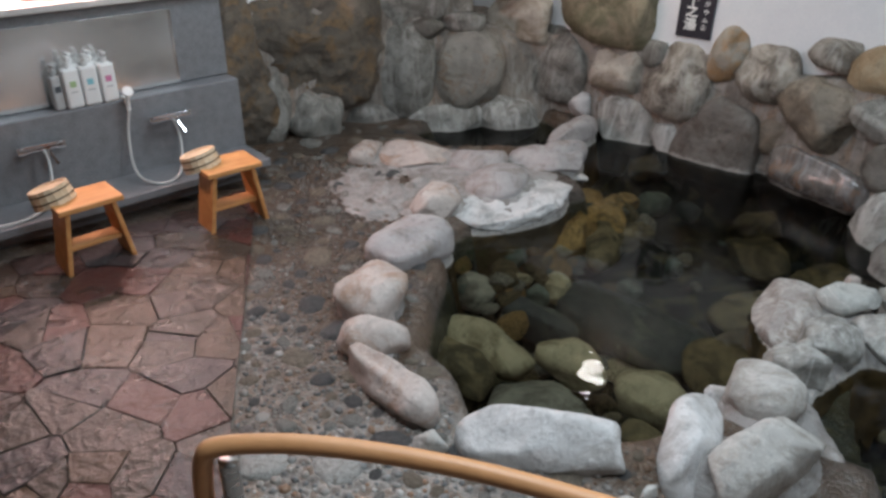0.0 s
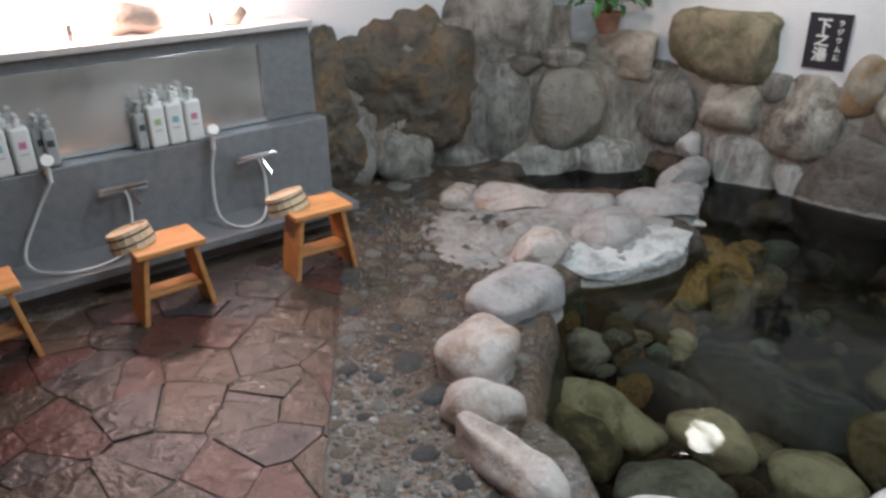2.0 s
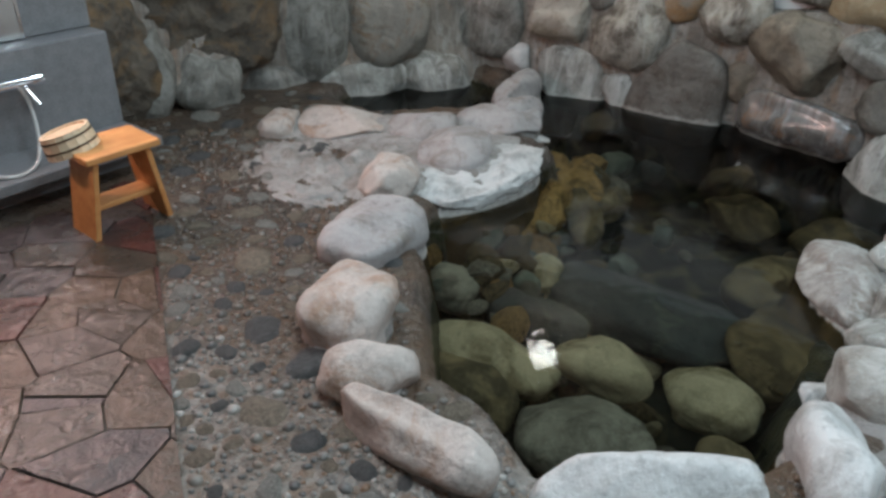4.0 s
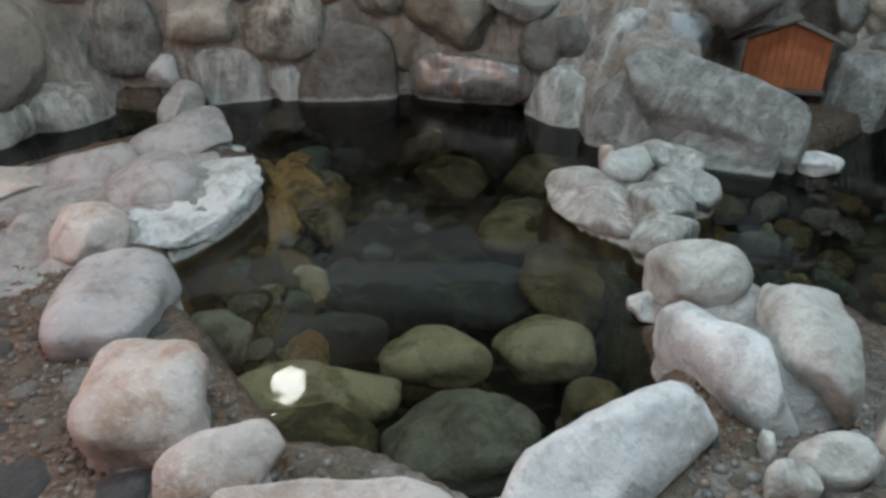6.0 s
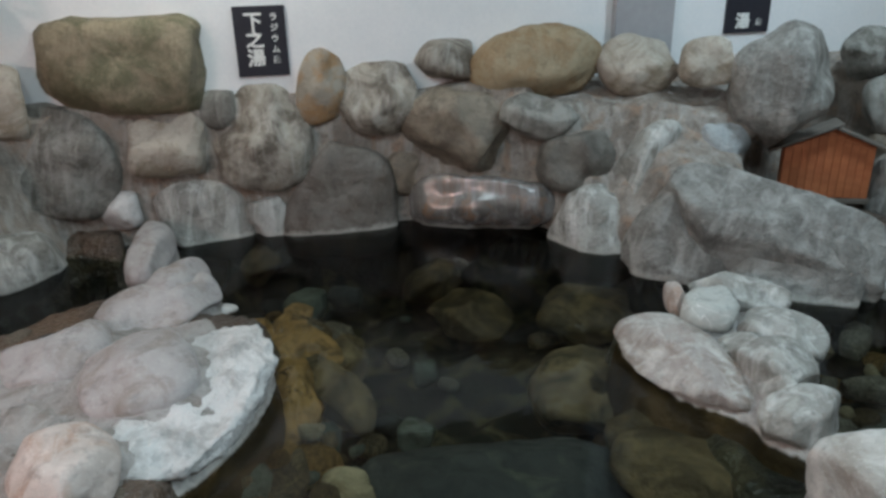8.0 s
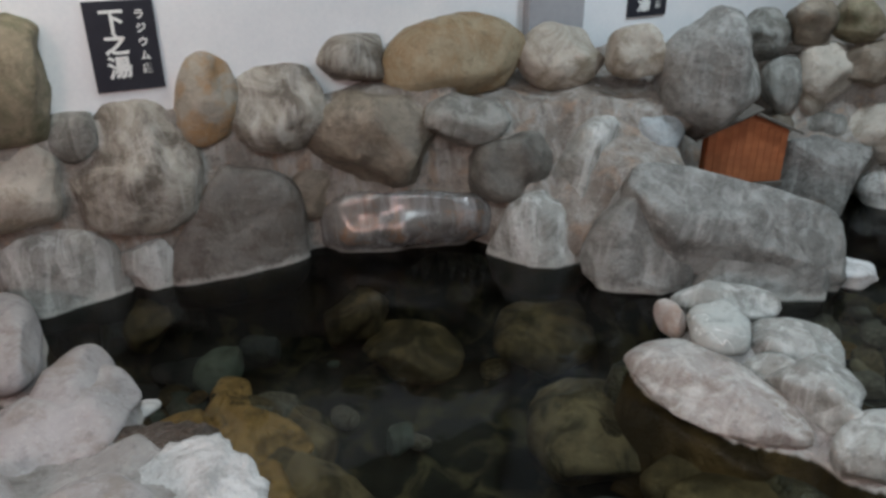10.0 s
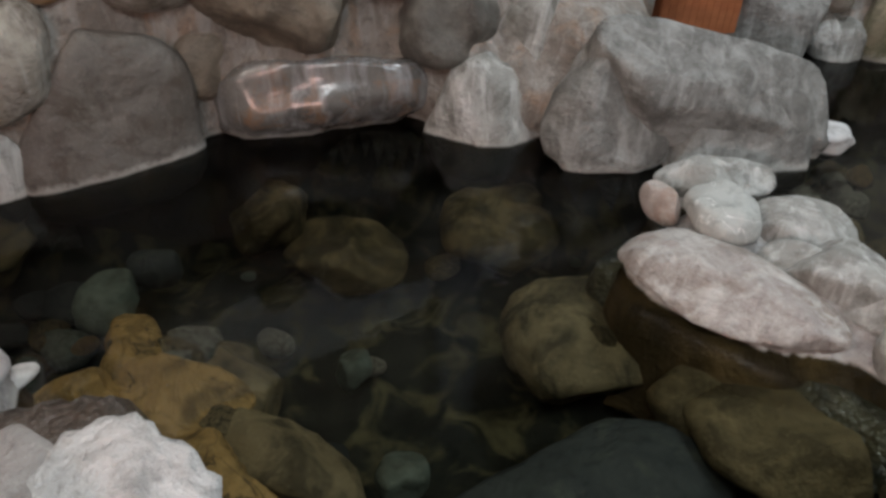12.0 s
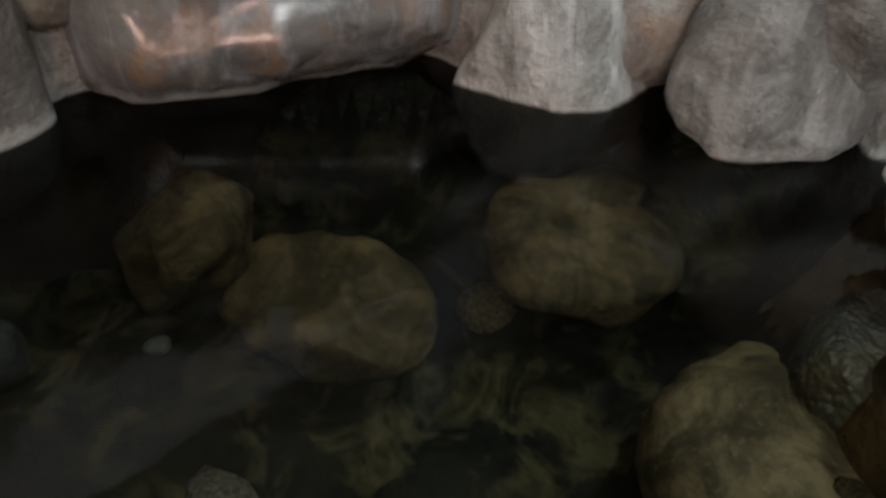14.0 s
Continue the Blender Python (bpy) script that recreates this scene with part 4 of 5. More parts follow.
# ---- washing place ----
def washing_wall():
    root = tagged(new("washing_counter"), "dark granite washing counter with a bench step and a bottle ledge", "washing counter", kind="structure")
    for name, size, at in (("bench", (4.6, 0.29, 0.045), (-1.27, -0.182, 0.1275)), ("riser", (4.6, 0.15, 0.16), (-1.27, -0.112, 0.024)), ("dado", (4.6, 0.36, 0.57), (-1.27, 0.143, 0.27)),
                           ("splashback", (4.6, 0.29, 0.46), (-1.27, 0.225, 0.788)), ("ledge_top", (4.6, 0.34, 0.035), (-1.27, 0.20, 1.04))):
        part(name, box(size, at, bevel=0.006), PALELEDGE if name == "ledge_top" else GRANITE, root, "pale stone top of the ledge" if name == "ledge_top" else "")
    root.matrix_world = WASH_POSE
    return root


washing_wall()


def wall_mirror():
    root = tagged(new("mirror"), "long fogged mirror standing on the bottle ledge", "mirror")
    part("glass", box((2.30, 0.008, 0.40), (0, 0, 0.2), bevel=0.002), MIRROR, root)
    part("edge_trim", box((0.012, 0.014, 0.40), (1.157, 0, 0.2), bevel=0.002), CHROME, root)
    part("edge_trim", box((0.012, 0.014, 0.40), (-1.157, 0, 0.2), bevel=0.002), CHROME, root)
    root.matrix_world = Matrix.Translation(wash(-0.43, -0.072, 0.562)) @ pose(0, 0, 0, 0, 0, BATH_TURN)


wall_mirror()


def stool():
    root = tagged(new("bath_stool"), "low orange-brown cypress bath stool with splayed plank legs", "stool", "bath stools")
    part("seat", box((0.29, 0.215, 0.026), (0, 0, 0.322), bevel=0.005), HINOKI, root)
    for side in (-1, 1):
        bm = box((0.022, 0.17, 0.325), (side * 0.125, 0, 0.158), (0, -side * 9, 0), 0.004)
        part("leg", bm, HINOKI, root)
    part("stretcher", box((0.235, 0.10, 0.02), (0, 0, 0.115), bevel=0.004), HINOKI, root)
    return root


STOOLS = [(-0.575, 2.225, 76), (-0.345, 2.875, 72), (-0.79, 1.56, 76)]
first = stool()
first.matrix_world = pose(STOOLS[0][0], STOOLS[0][1], 0.004, 0, 0, STOOLS[0][2])
for x, y, turn in STOOLS[1:]:
    copy_thing(first, pose(x, y, 0.004, 0, 0, turn))


def pail():
    root = tagged(new("bath_pail"), "round wooden wash pail hooked upside down over a stool corner", "pail", "wash pails")
    steps, r0, r1, h = 18, 0.088, 0.096, 0.082
    for k in range(steps):
        bm = bmesh.new()
        a0, a1 = math.tau * (k + 0.02) / steps, math.tau * (k + 0.98) / steps
        ring = []
        for z, r in ((0, r0), (h, r1)):
            for a in (a0, a1):
                for t in (0, -0.012):
                    ring.append(bm.verts.new(((r + t) * math.cos(a), (r + t) * math.sin(a), z)))
        o00, i00, o01, i01, o10, i10, o11, i11 = ring
        for f in ((o00, o01, o11, o10), (i01, i00, i10, i11), (o10, o11, i11, i10), (o01, o00, i00, i01), (o00, o10, i10, i00), (o11, o01, i01, i11)):
            bm.faces.new(f)
        part("stave", bm, PAIL, root)
    part("bottom", lathe([(0.078, 0.008), (0.078, 0.018)]), PAIL, root)
    for z in (0.020, 0.056):
        r = r0 + (r1 - r0) * z / h
        bm = lathe([(r - 0.004, z - 0.003), (r + 0.002, z - 0.003), (r + 0.002, z + 0.003), (r - 0.004, z + 0.003)], steps=36)
        part("band", bm, COPPER, root)
    return root


def pail_pose(x, y, turn):
    return pose(x, y, 0.340, 0, 0, turn) @ pose(-0.098, 0.062, -0.024, -14, -11, 0) @ pose(0, 0, 0.0815, 180, 0, 25)


first = pail()
first.matrix_world = pail_pose(*STOOLS[0])
for row in STOOLS[1:]:
    copy_thing(first, pail_pose(*row))


def bottle(label, body, mark, w=0.08, d=0.065, h=0.20):
    root = tagged(new("pump_bottle"), label, "bottle", "soap bottles")
    part("body", box((w, d, h), (0, 0, h / 2), bevel=0.012), body, root, smooth=False)
    part("neck", lathe([(0.014, h - 0.004), (0.014, h + 0.012), (0.019, h + 0.012), (0.019, h + 0.03), (0.008, h + 0.03), (0.008, h + 0.045)], steps=16), body, root)
    part("pump_head", box((0.02, 0.05, 0.014), (0, -0.012, h + 0.052), bevel=0.004), body, root)
    if mark:
        part("label_mark", box((0.03, 0.002, 0.03), (0, -d / 2 - 0.001, h * 0.62), bevel=0.0005), mark, root)
        part("label_lines", box((0.034, 0.002, 0.006), (0, -d / 2 - 0.001, h * 0.42)), GREYPLASTIC, root)
    return root


KINDS = [bottle("white plastic pump bottle with a green mark", BOTTLE, GREEN_MARK), bottle("white plastic pump bottle with a blue mark", BOTTLE, BLUE_MARK),
         bottle("white plastic pump bottle with a pink mark", BOTTLE, PINK_MARK), bottle("slim grey plastic pump bottle with dark print", GREYPLASTIC, DARK_MARK, 0.052, 0.048, 0.17)]


def bottle_at(s, n, turn):
    return Matrix.Translation(wash(s, n, 0.5575)) @ pose(0, 0, 0, 0, 0, BATH_TURN + turn)


used = set()
for s0, row in ((0.14, ((0, 0.0, 0.0, 4), (1, 0.088, 0.0, -3), (2, 0.176, 0.0, 3), (3, -0.072, -0.01, 12), (0, 0.03, -0.062, 0), (1, 0.125, -0.062, 5))),
                (-0.62, ((0, 0.0, 0.0, -4), (1, 0.09, 0.0, 3), (2, 0.182, 0.0, 6), (3, 0.30, -0.012, -8), (2, 0.04, -0.062, 4), (0, 0.135, -0.062, -5), (3, 0.262, -0.06, 10)))):
    for kind, ds, n, turn in row:
        m = bottle_at(s0 + ds, n, turn)
        if kind not in used:
            used.add(kind)
            KINDS[kind].matrix_world = m
        else:
            copy_thing(KINDS[kind], m)


def mixer():
    root = tagged(new("mixer_tap"), "chrome bar mixer tap with a short spout", "tap", "mixer taps")
    part("bar", lathe([(0.012, -0.115), (0.020, -0.11), (0.020, -0.07), (0.015, -0.065), (0.015, 0.065), (0.020, 0.07), (0.020, 0.11), (0.012, 0.115)], steps=18), CHROME, root, smooth=False)
    bar = root.children[0]
    bar.matrix_local = pose(0, -0.07, 0, 0, 90, 0)
    for x in (-0.06, 0.06):
        part("wall_flange", tube([(x, 0.0, 0), (x, -0.035, 0), (x, -0.07, 0)], 0.014), CHROME, root)
    part("spout", tube([(0.03, -0.075, -0.01), (0.03, -0.10, -0.03), (0.045, -0.14, -0.075)], 0.009), CHROME, root)
    part("top_plate", box((0.20, 0.05, 0.008), (0, -0.07, 0.021), bevel=0.003), CHROME, root)
    return root


def shower(reach, bulge):
    root = tagged(new("hand_shower"), "white hand shower on a wall holder with a hanging metal hose", "shower", "hand showers")
    part("holder", box((0.035, 0.035, 0.04), (0, -0.018, 0), bevel=0.006), CHROME, root)
    part("handle", tube([(0, -0.045, -0.05), (0, -0.05, 0.0), (0, -0.06, 0.045)], 0.011), BOTTLE, root)
    head = part("head", lathe([(0.012, -0.012), (0.026, -0.008), (0.028, 0.006), (0.024, 0.010)], steps=20), BOTTLE, root)
    head.matrix_local = pose(0, -0.075, 0.055, 62, 0, 0)
    part("hose", tube([(0, -0.045, -0.05), (-0.01 - bulge * 0.3, -0.05, -0.16), (-bulge, -0.14, -0.37), (0.03 - bulge * 0.4, -0.25, -0.41), (reach * 0.6, -0.24, -0.41), (reach * 0.93, -0.17, -0.34), (reach + 0.02, -0.09, -0.20), (reach, -0.075, -0.135)], 0.008, 10), HOSE, root)
    return root


tap = mixer()
tap.matrix_world = Matrix.Translation(wash(0.57, 0.04, 0.44)) @ pose(0, 0, 0, 0, 0, BATH_TURN)
copy_thing(tap, Matrix.Translation(wash(-0.09, 0.04, 0.425)) @ pose(0, 0, 0, 0, 0, BATH_TURN))
copy_thing(tap, Matrix.Translation(wash(-0.85, 0.04, 0.425)) @ pose(0, 0, 0, 0, 0, BATH_TURN))
hand = shower(0.21, 0.07)
hand.matrix_world = Matrix.Translation(wash(0.37, 0.04, 0.565)) @ pose(0, 0, 0, 0, 0, BATH_TURN)
shower(0.28, 0.22).matrix_world = Matrix.Translation(wash(-0.37, 0.04, 0.565)) @ pose(0, 0, 0, 0, 0, BATH_TURN)


def ledge_lamp(s, n):
    root = tagged(new("ledge_lamp"), "glowing warm glass globe lamp standing on the upper ledge", "lamp", "ledge lamps")
    part("foot", lathe([(0.035, 0), (0.035, 0.008), (0.015, 0.012), (0.012, 0.085)]), STEEL, root)
    g = part("globe", lathe([(0.018, 0.085), (0.042, 0.105), (0.052, 0.137), (0.044, 0.169), (0.026, 0.185), (0.006, 0.191)]), WARM_GLOBE, root, smooth=True)
    g.visible_shadow = False
    root.matrix_world = Matrix.Translation(wash(s, n, 1.0585))


ledge_lamp(-0.123, -0.11)
ledge_lamp(0.521, -0.11)
ledge_rock = tagged(mesh_object("ledge_rock", rock_mesh((0.17, 0.09, 0.075), 2.4, 301), PALE, smooth=True), "pinkish rock lying on the upper ledge", "rock", "ledge rocks")
ledge_rock.matrix_world = Matrix.Translation(wash(0.17, -0.17, 1.125)) @ pose(0, 0, 0, 0, 0, BATH_TURN)
ledge_rock = tagged(mesh_object("ledge_rock", rock_mesh((0.08, 0.06, 0.06), 2.2, 302), PALE, smooth=True), "small pinkish rock lying on the upper ledge", "rock", "ledge rocks")
ledge_rock.matrix_world = Matrix.Translation(wash(0.645, -0.16, 1.105)) @ pose(0, 0, 0, 0, 0, BATH_TURN)


# ---- signs, lamps, hut, rail, plant ----
def text_mesh(body, size, at, depth=0.002):
    cu = bpy.data.curves.new("writing", "FONT")
    cu.body, cu.size, cu.extrude, cu.offset = body, size, depth, size * 0.03
    cu.align_x, cu.align_y = "CENTER", "CENTER"
    tmp = bpy.data.objects.new("writing", cu)
    scene.collection.objects.link(tmp)
    me = bpy.data.meshes.new_from_object(tmp.evaluated_get(bpy.context.evaluated_depsgraph_get()))
    bpy.data.objects.remove(tmp)
    bm = bmesh.new()
    bm.from_mesh(me)
    bpy.data.meshes.remove(me)
    bmesh.ops.transform(bm, matrix=pose(*at, 90, 0, 0), verts=bm.verts)
    return bm


def sign(x, z, w, h, columns, label):
    root = tagged(new("sign"), label, "sign", "wall signs")
    part("board", box((w, 0.012, h), bevel=0.002), SIGN_BLACK, root)
    for cx, size, chars in columns:
        for ch, cz in chars:
            part("character", text_mesh(ch, size, (cx, -0.0075, cz)), SIGN_WHITE, root)
    root.matrix_world = Matrix.Translation(sign_wall(x, 0.008, z)) @ pose(0, 0, 0, 0, 0, SIGN_TURN)


sign(1.205, 0.838, 0.232, 0.312, [(-0.028, 0.082, [("下", 0.085), ("之", 0.005), ("湯", -0.078)]), (0.064, 0.036, [("ラ", 0.105), ("ジ", 0.058), ("ウ", 0.010), ("ム", -0.038), ("泉", -0.085)])],
     "black wall sign with white brushed characters in two columns")
sign(3.645, 0.93, 0.25, 0.31, [(-0.028, 0.082, [("湯", -0.10)]), (0.066, 0.036, [("泉", -0.105)])], "second black wall sign with white brushed characters")
bm = box((0.31, 0.05, 1.95), (0, 0, 0))
post = tagged(mesh_object("trim_post", bm, POST_GREY), "grey painted flat post against the white wall", "post", kind="structure")
post.matrix_world = Matrix.Translation(sign_wall(3.06, 0.028, 1.6)) @ pose(0, 0, 0, 0, 0, SIGN_TURN)


def wall_lamp():
    root = tagged(new("wall_lamp"), "round frosted wall lamp, lit, on the white wall", "lamp")
    back = part("back_plate", lathe([(0.07, 0), (0.07, 0.02), (0.05, 0.03)]), STEEL, root)
    back.matrix_local = pose(0, 0, 0, 90, 0, 0)
    g = part("globe", lathe([(0.02, -0.10), (0.075, -0.075), (0.10, 0), (0.075, 0.075), (0.02, 0.10)], (0, -0.30, 0)), GLOBE, root, smooth=True)
    g.visible_shadow = False
    part("arm", tube([(0, 0, 0), (0, -0.12, 0), (0, -0.22, 0)], 0.015), STEEL, root)
    root.matrix_world = Matrix.Translation(sign_wall(0.97, 0.0, 1.80)) @ pose(0, 0, 0, 0, 0, SIGN_TURN)


wall_lamp()
# housings for the two added lights, never in view
light = tagged(new("ceiling_light"), "unseen flat rectangular ceiling light, added as room light, lit", "lamp")
part("housing", box((1.25, 0.55, 0.05), (0, 0, 0.055), bevel=0.005), STEEL, light)
part("diffuser", box((1.2, 0.5, 0.012), (0, 0, 0.02), bevel=0.003), TUBE, light)
light.matrix_world = pose(2.1, 1.7, 2.518)
copy_thing(light, pose(0.4, 3.0, 2.518))
light = tagged(new("ceiling_light"), "small rectangular ceiling light over the rocks, lit", "lamp")
part("housing", box((0.45, 0.21, 0.05), (0, 0, 0.055), bevel=0.005), STEEL, light)
part("diffuser", box((0.4, 0.16, 0.012), (0, 0, 0.02), bevel=0.003), TUBE, light)
light.matrix_world = pose(3.5, 3.9, 2.518)


def hut():
    """A little gabled wooden front over the spring's inlet, wedged between the rocks."""
    root = tagged(new("spring_hut"), "small red-brown wooden gable hut with dark roof boards among rocks", "wooden box")
    bm = bmesh.new()
    w, d, lo, hi = 0.20, 0.05, 0.25, 0.335
    face = [(-w, 0), (w, 0), (w, lo), (0, hi), (-w, lo)]
    front = [bm.verts.new((x, 0, z)) for x, z in face]
    rear = [bm.verts.new((x, d, z)) for x, z in face]
    bm.faces.new(front)
    bm.faces.new(rear[::-1])
    for k in range(5):
        bm.faces.new((front[k], rear[k], rear[(k + 1) % 5], front[(k + 1) % 5]))
    bmesh.ops.recalc_face_normals(bm, faces=bm.faces)
    part("body", bm, HUT_RED, root)
    for k in range(11):
        x = -0.181 + k * 0.0362
        top = lo + (hi - lo) * (1 - abs(x) / w) - 0.018
        part("slat", box((0.0345, 0.006, top - 0.004), (x, -0.002, top / 2 + 0.002), bevel=0.0015), HUT_RED, root)
    tilt = math.degrees(math.atan2(hi - lo, w))
    part("roof_board", box((0.34, 0.13, 0.012), (-0.121, 0.03, 0.296), (0, -tilt, 0), 0.003), HUT_ROOF, root)
    part("roof_board", box((0.27, 0.13, 0.012), (0.133, 0.03, 0.290), (0, tilt, 0), 0.003), HUT_ROOF, root)
    part("base_rail", box((0.42, 0.06, 0.025), (0, 0.02, -0.013), bevel=0.003), HUT_ROOF, root)
    root.matrix_world = pose(3.66, 4.52, 0.075, 0, 0, -27)


hut()


def handrail():
    root = tagged(new("handrail"), "bent brown vinyl-covered handrail on a steel post", "handrail")
    part("rail", tube([(1.515, 1.125, 0.42), (1.515, 1.125, 0.79), (1.56, 1.16, 0.81), (1.697, 1.25, 0.81), (1.926, 1.351, 0.80), (2.168, 1.419, 0.79), (2.6, 1.50, 0.78)], 0.019, 16), RAIL, root, smooth=True)
    part("post", tube([(1.565, 1.155, -0.02), (1.565, 1.155, 0.4), (1.565, 1.155, 0.775)], 0.019, 16), STEEL, root, smooth=True)
    part("post", tube([(2.52, 1.485, -0.02), (2.52, 1.485, 0.4), (2.52, 1.485, 0.765)], 0.019, 16), STEEL, root, smooth=True)
    part("lower_clamp", tube([(1.515, 1.125, 0.44), (1.54, 1.14, 0.44), (1.565, 1.155, 0.44)], 0.012), STEEL, root)


handrail()


def plant():
    root = tagged(new("potted_plant"), "green leafy plant in a brown clay pot on the rocks", "plant")
    part("pot", lathe([(0.05, 0), (0.075, 0.09), (0.085, 0.09), (0.085, 0.11), (0.07, 0.11), (0.066, 0.095)]), TERRACOTTA, root)
    rng = random.Random(5)
    for k in range(34):
        a, rise, reach = rng.uniform(0, math.tau), rng.uniform(0.06, 0.24), rng.uniform(0.06, 0.20)
        tip = Vector((math.cos(a) * reach, math.sin(a) * reach, 0.10 + rise))
        part("stalk", tube([(0, 0, 0.09), (tip.x * 0.3, tip.y * 0.3, 0.10 + rise * 0.8), tip], 0.002, 5, smooth_rounds=1), STALK, root)
        bm, ln, wd = bmesh.new(), rng.uniform(0.07, 0.11), rng.uniform(0.035, 0.05)
        mid = [bm.verts.new((ln * t, 0, -0.35 * ln * t * t)) for t in (0, 0.3, 0.65, 1)]
        for s in (-1, 1):
            side = [bm.verts.new((ln * t, s * wd * q, -0.35 * ln * t * t + 0.012)) for t, q in ((0.12, 0.45), (0.35, 0.5), (0.7, 0.34))]
            for f in ((mid[0], side[0], mid[1]), (mid[1], side[0], side[1]), (mid[1], side[1], mid[2]), (mid[2], side[1], side[2]), (mid[2], side[2], mid[3])):
                bm.faces.new(f)
        leaf = part("leaf", bm, LEAF, root)
        leaf.matrix_local = Matrix.Translation(tip) @ pose(0, 0, 0, rng.uniform(-25, 25), rng.uniform(-10, 45), math.degrees(a))
    root.matrix_world = pose(-0.11, 5.36, 0.80) @ Matrix.Scale(1.2, 4)


plant()


# ---- paving pieces ----
BORDER = ((-1.0, 3.75), (1.15, 1.38))


def clip(poly, px, py, nx, ny):
    """The part of a polygon on the side of (px, py) away from the normal."""
    res = []
    for (ax, ay), (bx, by) in zip(poly, poly[1:] + poly[:1]):
        da, db = (ax - px) * nx + (ay - py) * ny, (bx - px) * nx + (by - py) * ny
        if da <= 0:
            res.append((ax, ay))
        if da * db < 0:
            k = da / (da - db)
            res.append((ax + (bx - ax) * k, ay + (by - ay) * k))
    return res


def flagstones():
    rng = random.Random(11)
    (ax, ay), (bx, by) = BORDER
    ln = math.hypot(bx - ax, by - ay)
    wx, wy = (bx - ax) / ln, (by - ay) / ln
    seeds = []
    for i in range(-3, 17):
        for j in range(-1, 14):
            u, v = i * 0.21 + rng.uniform(-0.14, 0.14) + (j % 2) * 0.1, j * 0.18 + rng.uniform(-0.12, 0.12) - 0.05
            seeds.append((ax + wx * u + wy * v, ay + wy * u - wx * v))
    for k, (sx, sy) in enumerate(seeds):
        d = (sx - ax) * wy - (sy - ay) * wx
        nwall = (Vector((sx, sy, 0)) - WASH).dot(NRM)
        if d < -0.16 or nwall < 0.36 or sy < 0.1:
            continue
        poly = [(sx - 0.4, sy - 0.4), (sx + 0.4, sy - 0.4), (sx + 0.4, sy + 0.4), (sx - 0.4, sy + 0.4)]
        for m, (ox, oy) in enumerate(seeds):
            dx, dy = ox - sx, oy - sy
            q = math.hypot(dx, dy)
            if m != k and q < 0.8:
                gap = rng.choice((0.0006, 0.001, 0.0015, 0.004))
                poly = clip(poly, sx + dx / 2 - dx / q * gap, sy + dy / 2 - dy / q * gap, dx / q, dy / q)
        poly = clip(poly, ax, ay, -wy, wx)
        if len(poly) < 3:
            continue
        bm = bmesh.new()
        z = 0.011 + rng.uniform(-0.003, 0.003)
        cen = Vector((sum(p[0] for p in poly) / len(poly), sum(p[1] for p in poly) / len(poly), 0))
        tx, ty = rng.uniform(-0.015, 0.015), rng.uniform(-0.015, 0.015)
        rings = []
        for shrink, dz in ((1.0, -0.03), (1.0, 0.0), (0.985, 0.0025)):
            ring = []
            for x, y in poly:
                w = cen + (Vector((x, y, 0)) - cen) * shrink - cen
                ring.append(bm.verts.new((w.x, w.y, z + dz + w.x * tx + w.y * ty)))
            rings.append(ring)
        for lo, hi in zip(rings, rings[1:]):
            for a in range(len(poly)):
                bm.faces.new((lo[a], lo[(a + 1) % len(poly)], hi[(a + 1) % len(poly)], hi[a]))
        bm.faces.new(rings[-1])
        ob = part("flagstone", bm, FLAG, floor)
        ob.location = cen


flagstones()


def cobbles():
    """Flat river stones bedded in the concrete between the paving and the bath."""
    rng = random.Random(21)
    shapes = []
    for k in range(10):
        bm = rock_mesh((1.0, rng.uniform(0.6, 0.95), 0.30), 2.6, 400 + k, 0.5, 2)
        me = bpy.data.meshes.new("cobble")
        bm.to_mesh(me)
        bm.free()
        me.materials.append((GREY, PALEW, BROWN, SLATED, LIMED)[k % 5])
        for p in me.polygons:
            p.use_smooth = True
        shapes.append(me)
    (ax, ay), (bx, by) = BORDER
    ln = math.hypot(bx - ax, by - ay)
    wx, wy = (bx - ax) / ln, (by - ay) / ln
    placed = []
    tries = 0
    while len(placed) < 290 and tries < 9000:
        tries += 1
        u, v = rng.uniform(-0.3, 3.6), rng.uniform(-1.5, -0.02)
        x, y = ax + wx * u + wy * v, ay + wy * u - wx * v
        r = rng.choice((0.03, 0.045, 0.055, 0.07, 0.085, 0.10))
        if any(inside(p, x, y) or edge_distance(p, x, y) < 0.05 for p in POOLS) or x < -0.95 or y > 4.6:
            continue
        if any((x - a) ** 2 + (y - b) ** 2 < (1.05 * (r + c)) ** 2 for a, b, c in placed):
            continue
        placed.append((x, y, r))
        dry = y < 1.9 and rng.random() < 0.6
        ob = new("cobble", rng.choice([me for k, me in enumerate(shapes) if (k % 5 in (1, 4)) == dry]))
        ob.parent = floor
        ob.matrix_local = pose(x, y, ground_height(x, y) - 0.12 * r, rng.uniform(-5, 5), rng.uniform(-5, 5), rng.uniform(0, 360)) @ Matrix.Diagonal((r, r, r, 1))
    return placed


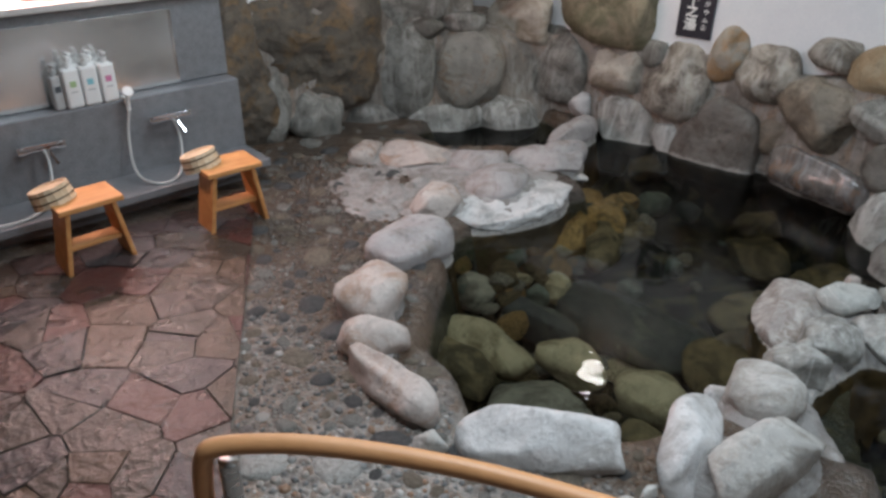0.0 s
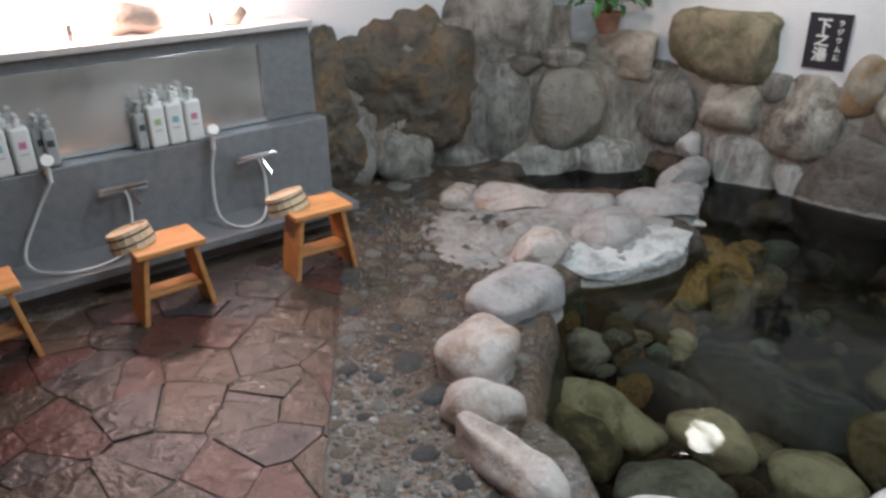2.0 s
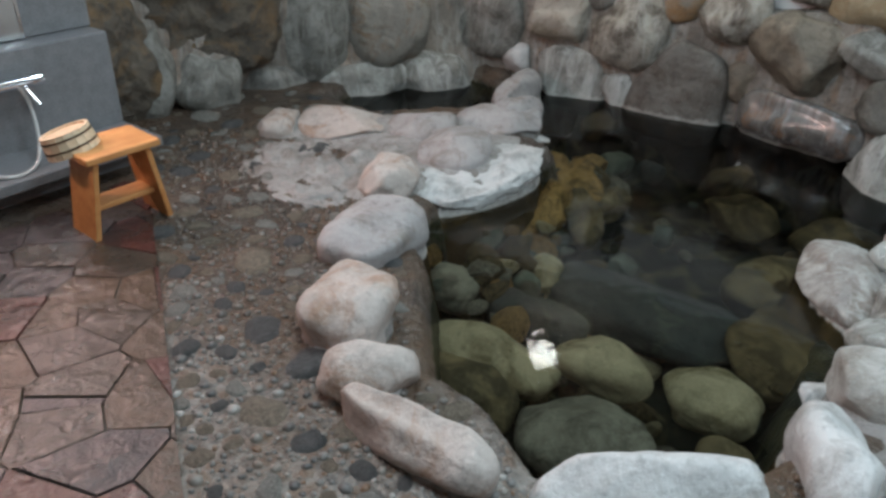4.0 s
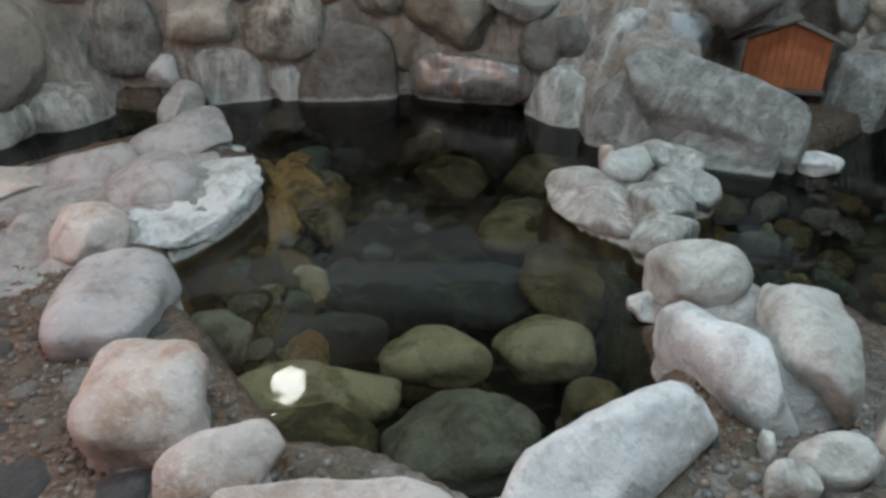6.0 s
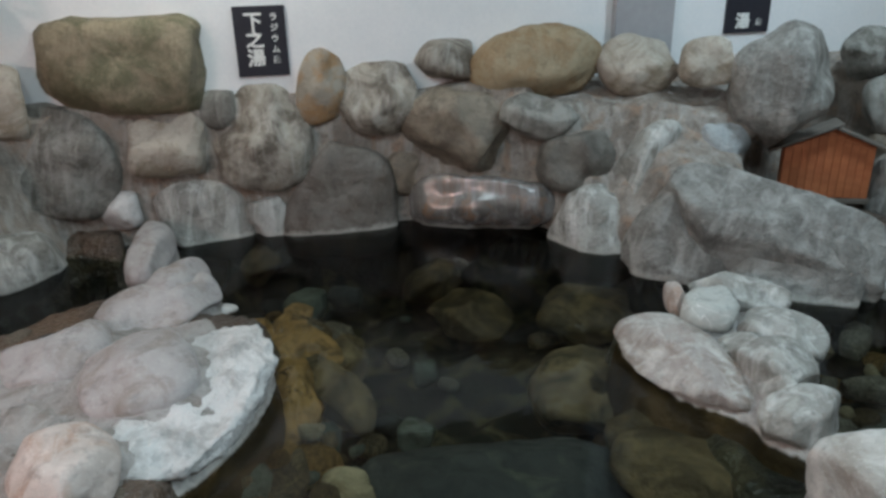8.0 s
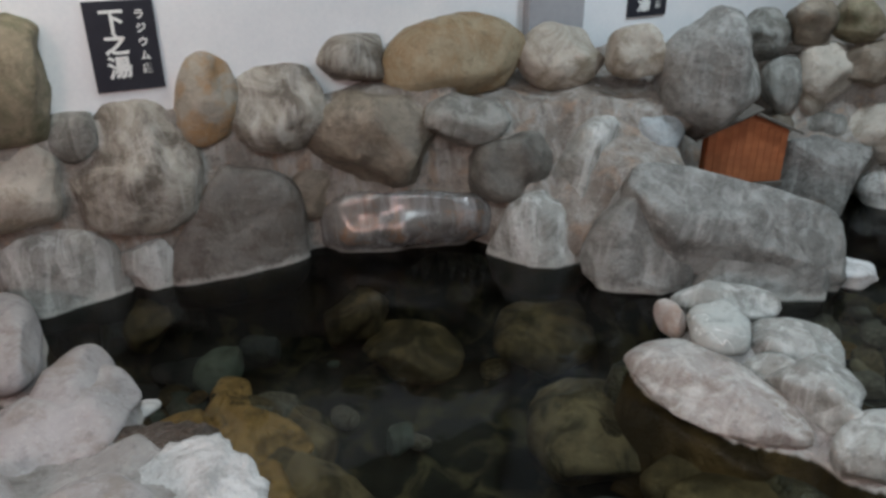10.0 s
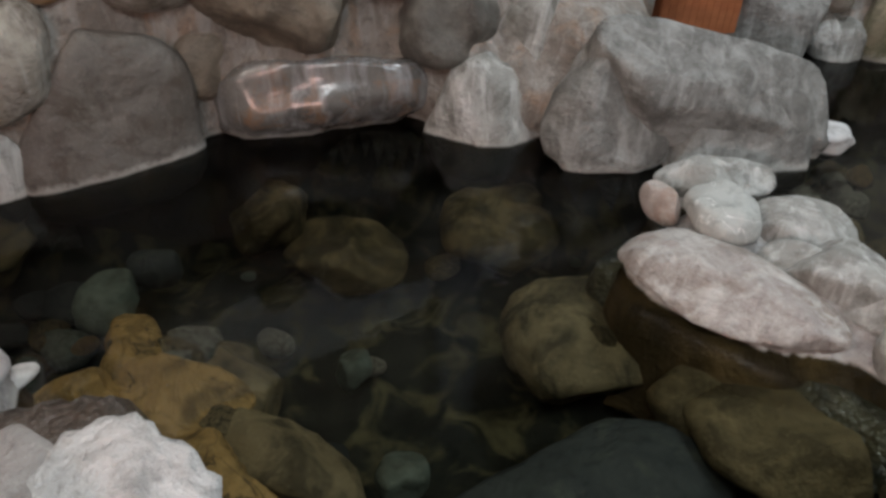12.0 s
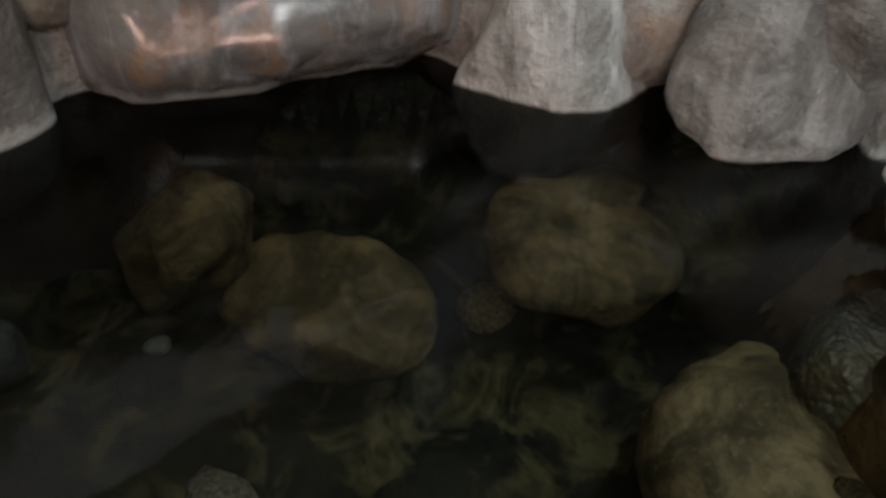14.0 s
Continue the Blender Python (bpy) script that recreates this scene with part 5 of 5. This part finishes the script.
def gravel(cobbled):
    """Small washed pebbles set close together round the cobbles."""
    rng = random.Random(77)
    bm = bmesh.new()
    bmesh.ops.create_icosphere(bm, subdivisions=1, radius=1.0)
    ball = [v.co.copy() for v in bm.verts]
    tris = [[v.index for v in f.verts] for f in bm.faces]
    bm.free()
    (ax, ay), (bx, by) = BORDER
    ln = math.hypot(bx - ax, by - ay)
    wx, wy = (bx - ax) / ln, (by - ay) / ln
    verts, faces, cells = [], [], {}
    for _ in range(26000):
        u, v = rng.uniform(0.2, 4.2), rng.uniform(-1.6, -0.01)
        x, y = ax + wx * u + wy * v, ay + wy * u - wx * v
        r = rng.choice((0.008, 0.010, 0.013, 0.017, 0.022))
        if any(inside(p, x, y) or edge_distance(p, x, y) < 0.04 for p in POOLS) or x < -0.95 or y > 4.3:
            continue
        if any((x - a) ** 2 + (y - b) ** 2 < (0.72 * (r + c)) ** 2 for a, b, c in cobbled):
            continue
        key = (int(x / 0.05), int(y / 0.05))
        near = [q for i in (-1, 0, 1) for j in (-1, 0, 1) for q in cells.get((key[0] + i, key[1] + j), ())]
        if any((x - a) ** 2 + (y - b) ** 2 < (0.85 * (r + c)) ** 2 for a, b, c in near):
            continue
        cells.setdefault(key, []).append((x, y, r))
        a, k, flat, base = rng.uniform(0, math.tau), rng.uniform(0.6, 1.0), rng.uniform(0.45, 0.75), len(verts)
        z = ground_height(x, y) + 0.04 * r
        for q in ball:
            s = 1 + 0.25 * noise.noise(q * 1.1 + Vector((x * 90, y * 90, 0)))
            qx, qy = q.x * s, q.y * s * k
            verts.append((x + r * (qx * math.cos(a) - qy * math.sin(a)), y + r * (qx * math.sin(a) + qy * math.cos(a)), z + r * flat * q.z))
        faces += [[base + t for t in f] for f in tris]
    me = bpy.data.meshes.new("gravel")
    me.from_pydata(verts, [], faces)
    me.materials.append(GRAVEL)
    for p in me.polygons:
        p.use_smooth = True
    ob = new("gravel", me)
    ob.parent = floor
    tagged(ob, "grey and brown washed pebbles set in the floor", kind="stuff")


gravel(cobbles())


def bed_stones():
    """Loose small stones lying on the bottom of the bath."""
    rng = random.Random(33)
    shapes = []
    for k in range(12):
        bm = rock_mesh((1.0, rng.uniform(0.6, 0.95), 0.5), 2.4, 500 + k, 1.0, 2)
        me = bpy.data.meshes.new("bed_stone")
        bm.to_mesh(me)
        bm.free()
        me.materials.append((OLIVED, GREENS, OCHREW, MOTTLE, OLIVE, DEEP)[k % 6])
        for p in me.polygons:
            p.use_smooth = True
        shapes.append(me)
    count = 0
    while count < 150:
        x, y = rng.uniform(0.7, 3.2), rng.uniform(2.2, 5.4)
        if not inside(POOLS[0], x, y) or edge_distance(POOLS[0], x, y) < 0.14 or (x > 1.3 and y > 3.6 and rng.random() < 0.85):
            continue
        count += 1
        r = rng.choice((0.03, 0.04, 0.055, 0.075, 0.10))
        ob = new("bed_stone", rng.choice(shapes))
        ob.parent = pool_bed
        ob.matrix_local = pose(x, y, min(-0.17 - 0.6 * r, max(-0.5, ground_height(x, y)) + 0.2 * r), rng.uniform(-15, 15), rng.uniform(-15, 15), rng.uniform(0, 360)) @ Matrix.Diagonal((r, r, r, 1))


bed_stones()


def rubble():
    """Broken algae-brown stones piled under water along both sides of the bath."""
    rng = random.Random(52)
    shapes = []
    for k in range(12):
        bm = rock_mesh((1.0, rng.uniform(0.55, 0.9), 0.6), 3.0, 600 + k, 2.0, 2, 9)
        me = bpy.data.meshes.new("rubble_stone")
        bm.to_mesh(me)
        bm.free()
        me.materials.append((OCHREW, OLIVED, OCHREB, GREENS, MOTTLE, OLIVE)[k % 6])
        shapes.append(me)
    for (ax, ay), (bx, by), width, count in (((0.86, 3.25), (1.22, 4.75), 0.20, 95), ((2.16, 3.0), (2.22, 4.2), 0.12, 8), ((2.75, 3.6), (3.6, 3.6), 0.35, 60)):
        for _ in range(count):
            k, off = rng.random(), rng.gauss(0, 0.6) * width
            ln = math.hypot(bx - ax, by - ay)
            x, y = ax + (bx - ax) * k + (by - ay) / ln * off, ay + (by - ay) * k - (bx - ax) / ln * off
            if not inside(POOLS[0], x, y) or edge_distance(POOLS[0], x, y) < 0.05:
                continue
            r = rng.choice((0.035, 0.05, 0.065, 0.09))
            ob = new("rubble_stone", rng.choice(shapes))
            ob.parent = pool_bed
            ob.matrix_local = pose(x, y, -0.15 - 0.6 * r - rng.uniform(0.0, 0.14) - 0.25 * max(0, off), rng.uniform(-25, 25), rng.uniform(-25, 25), rng.uniform(0, 360)) @ Matrix.Diagonal((r, r, r, 1))


rubble()
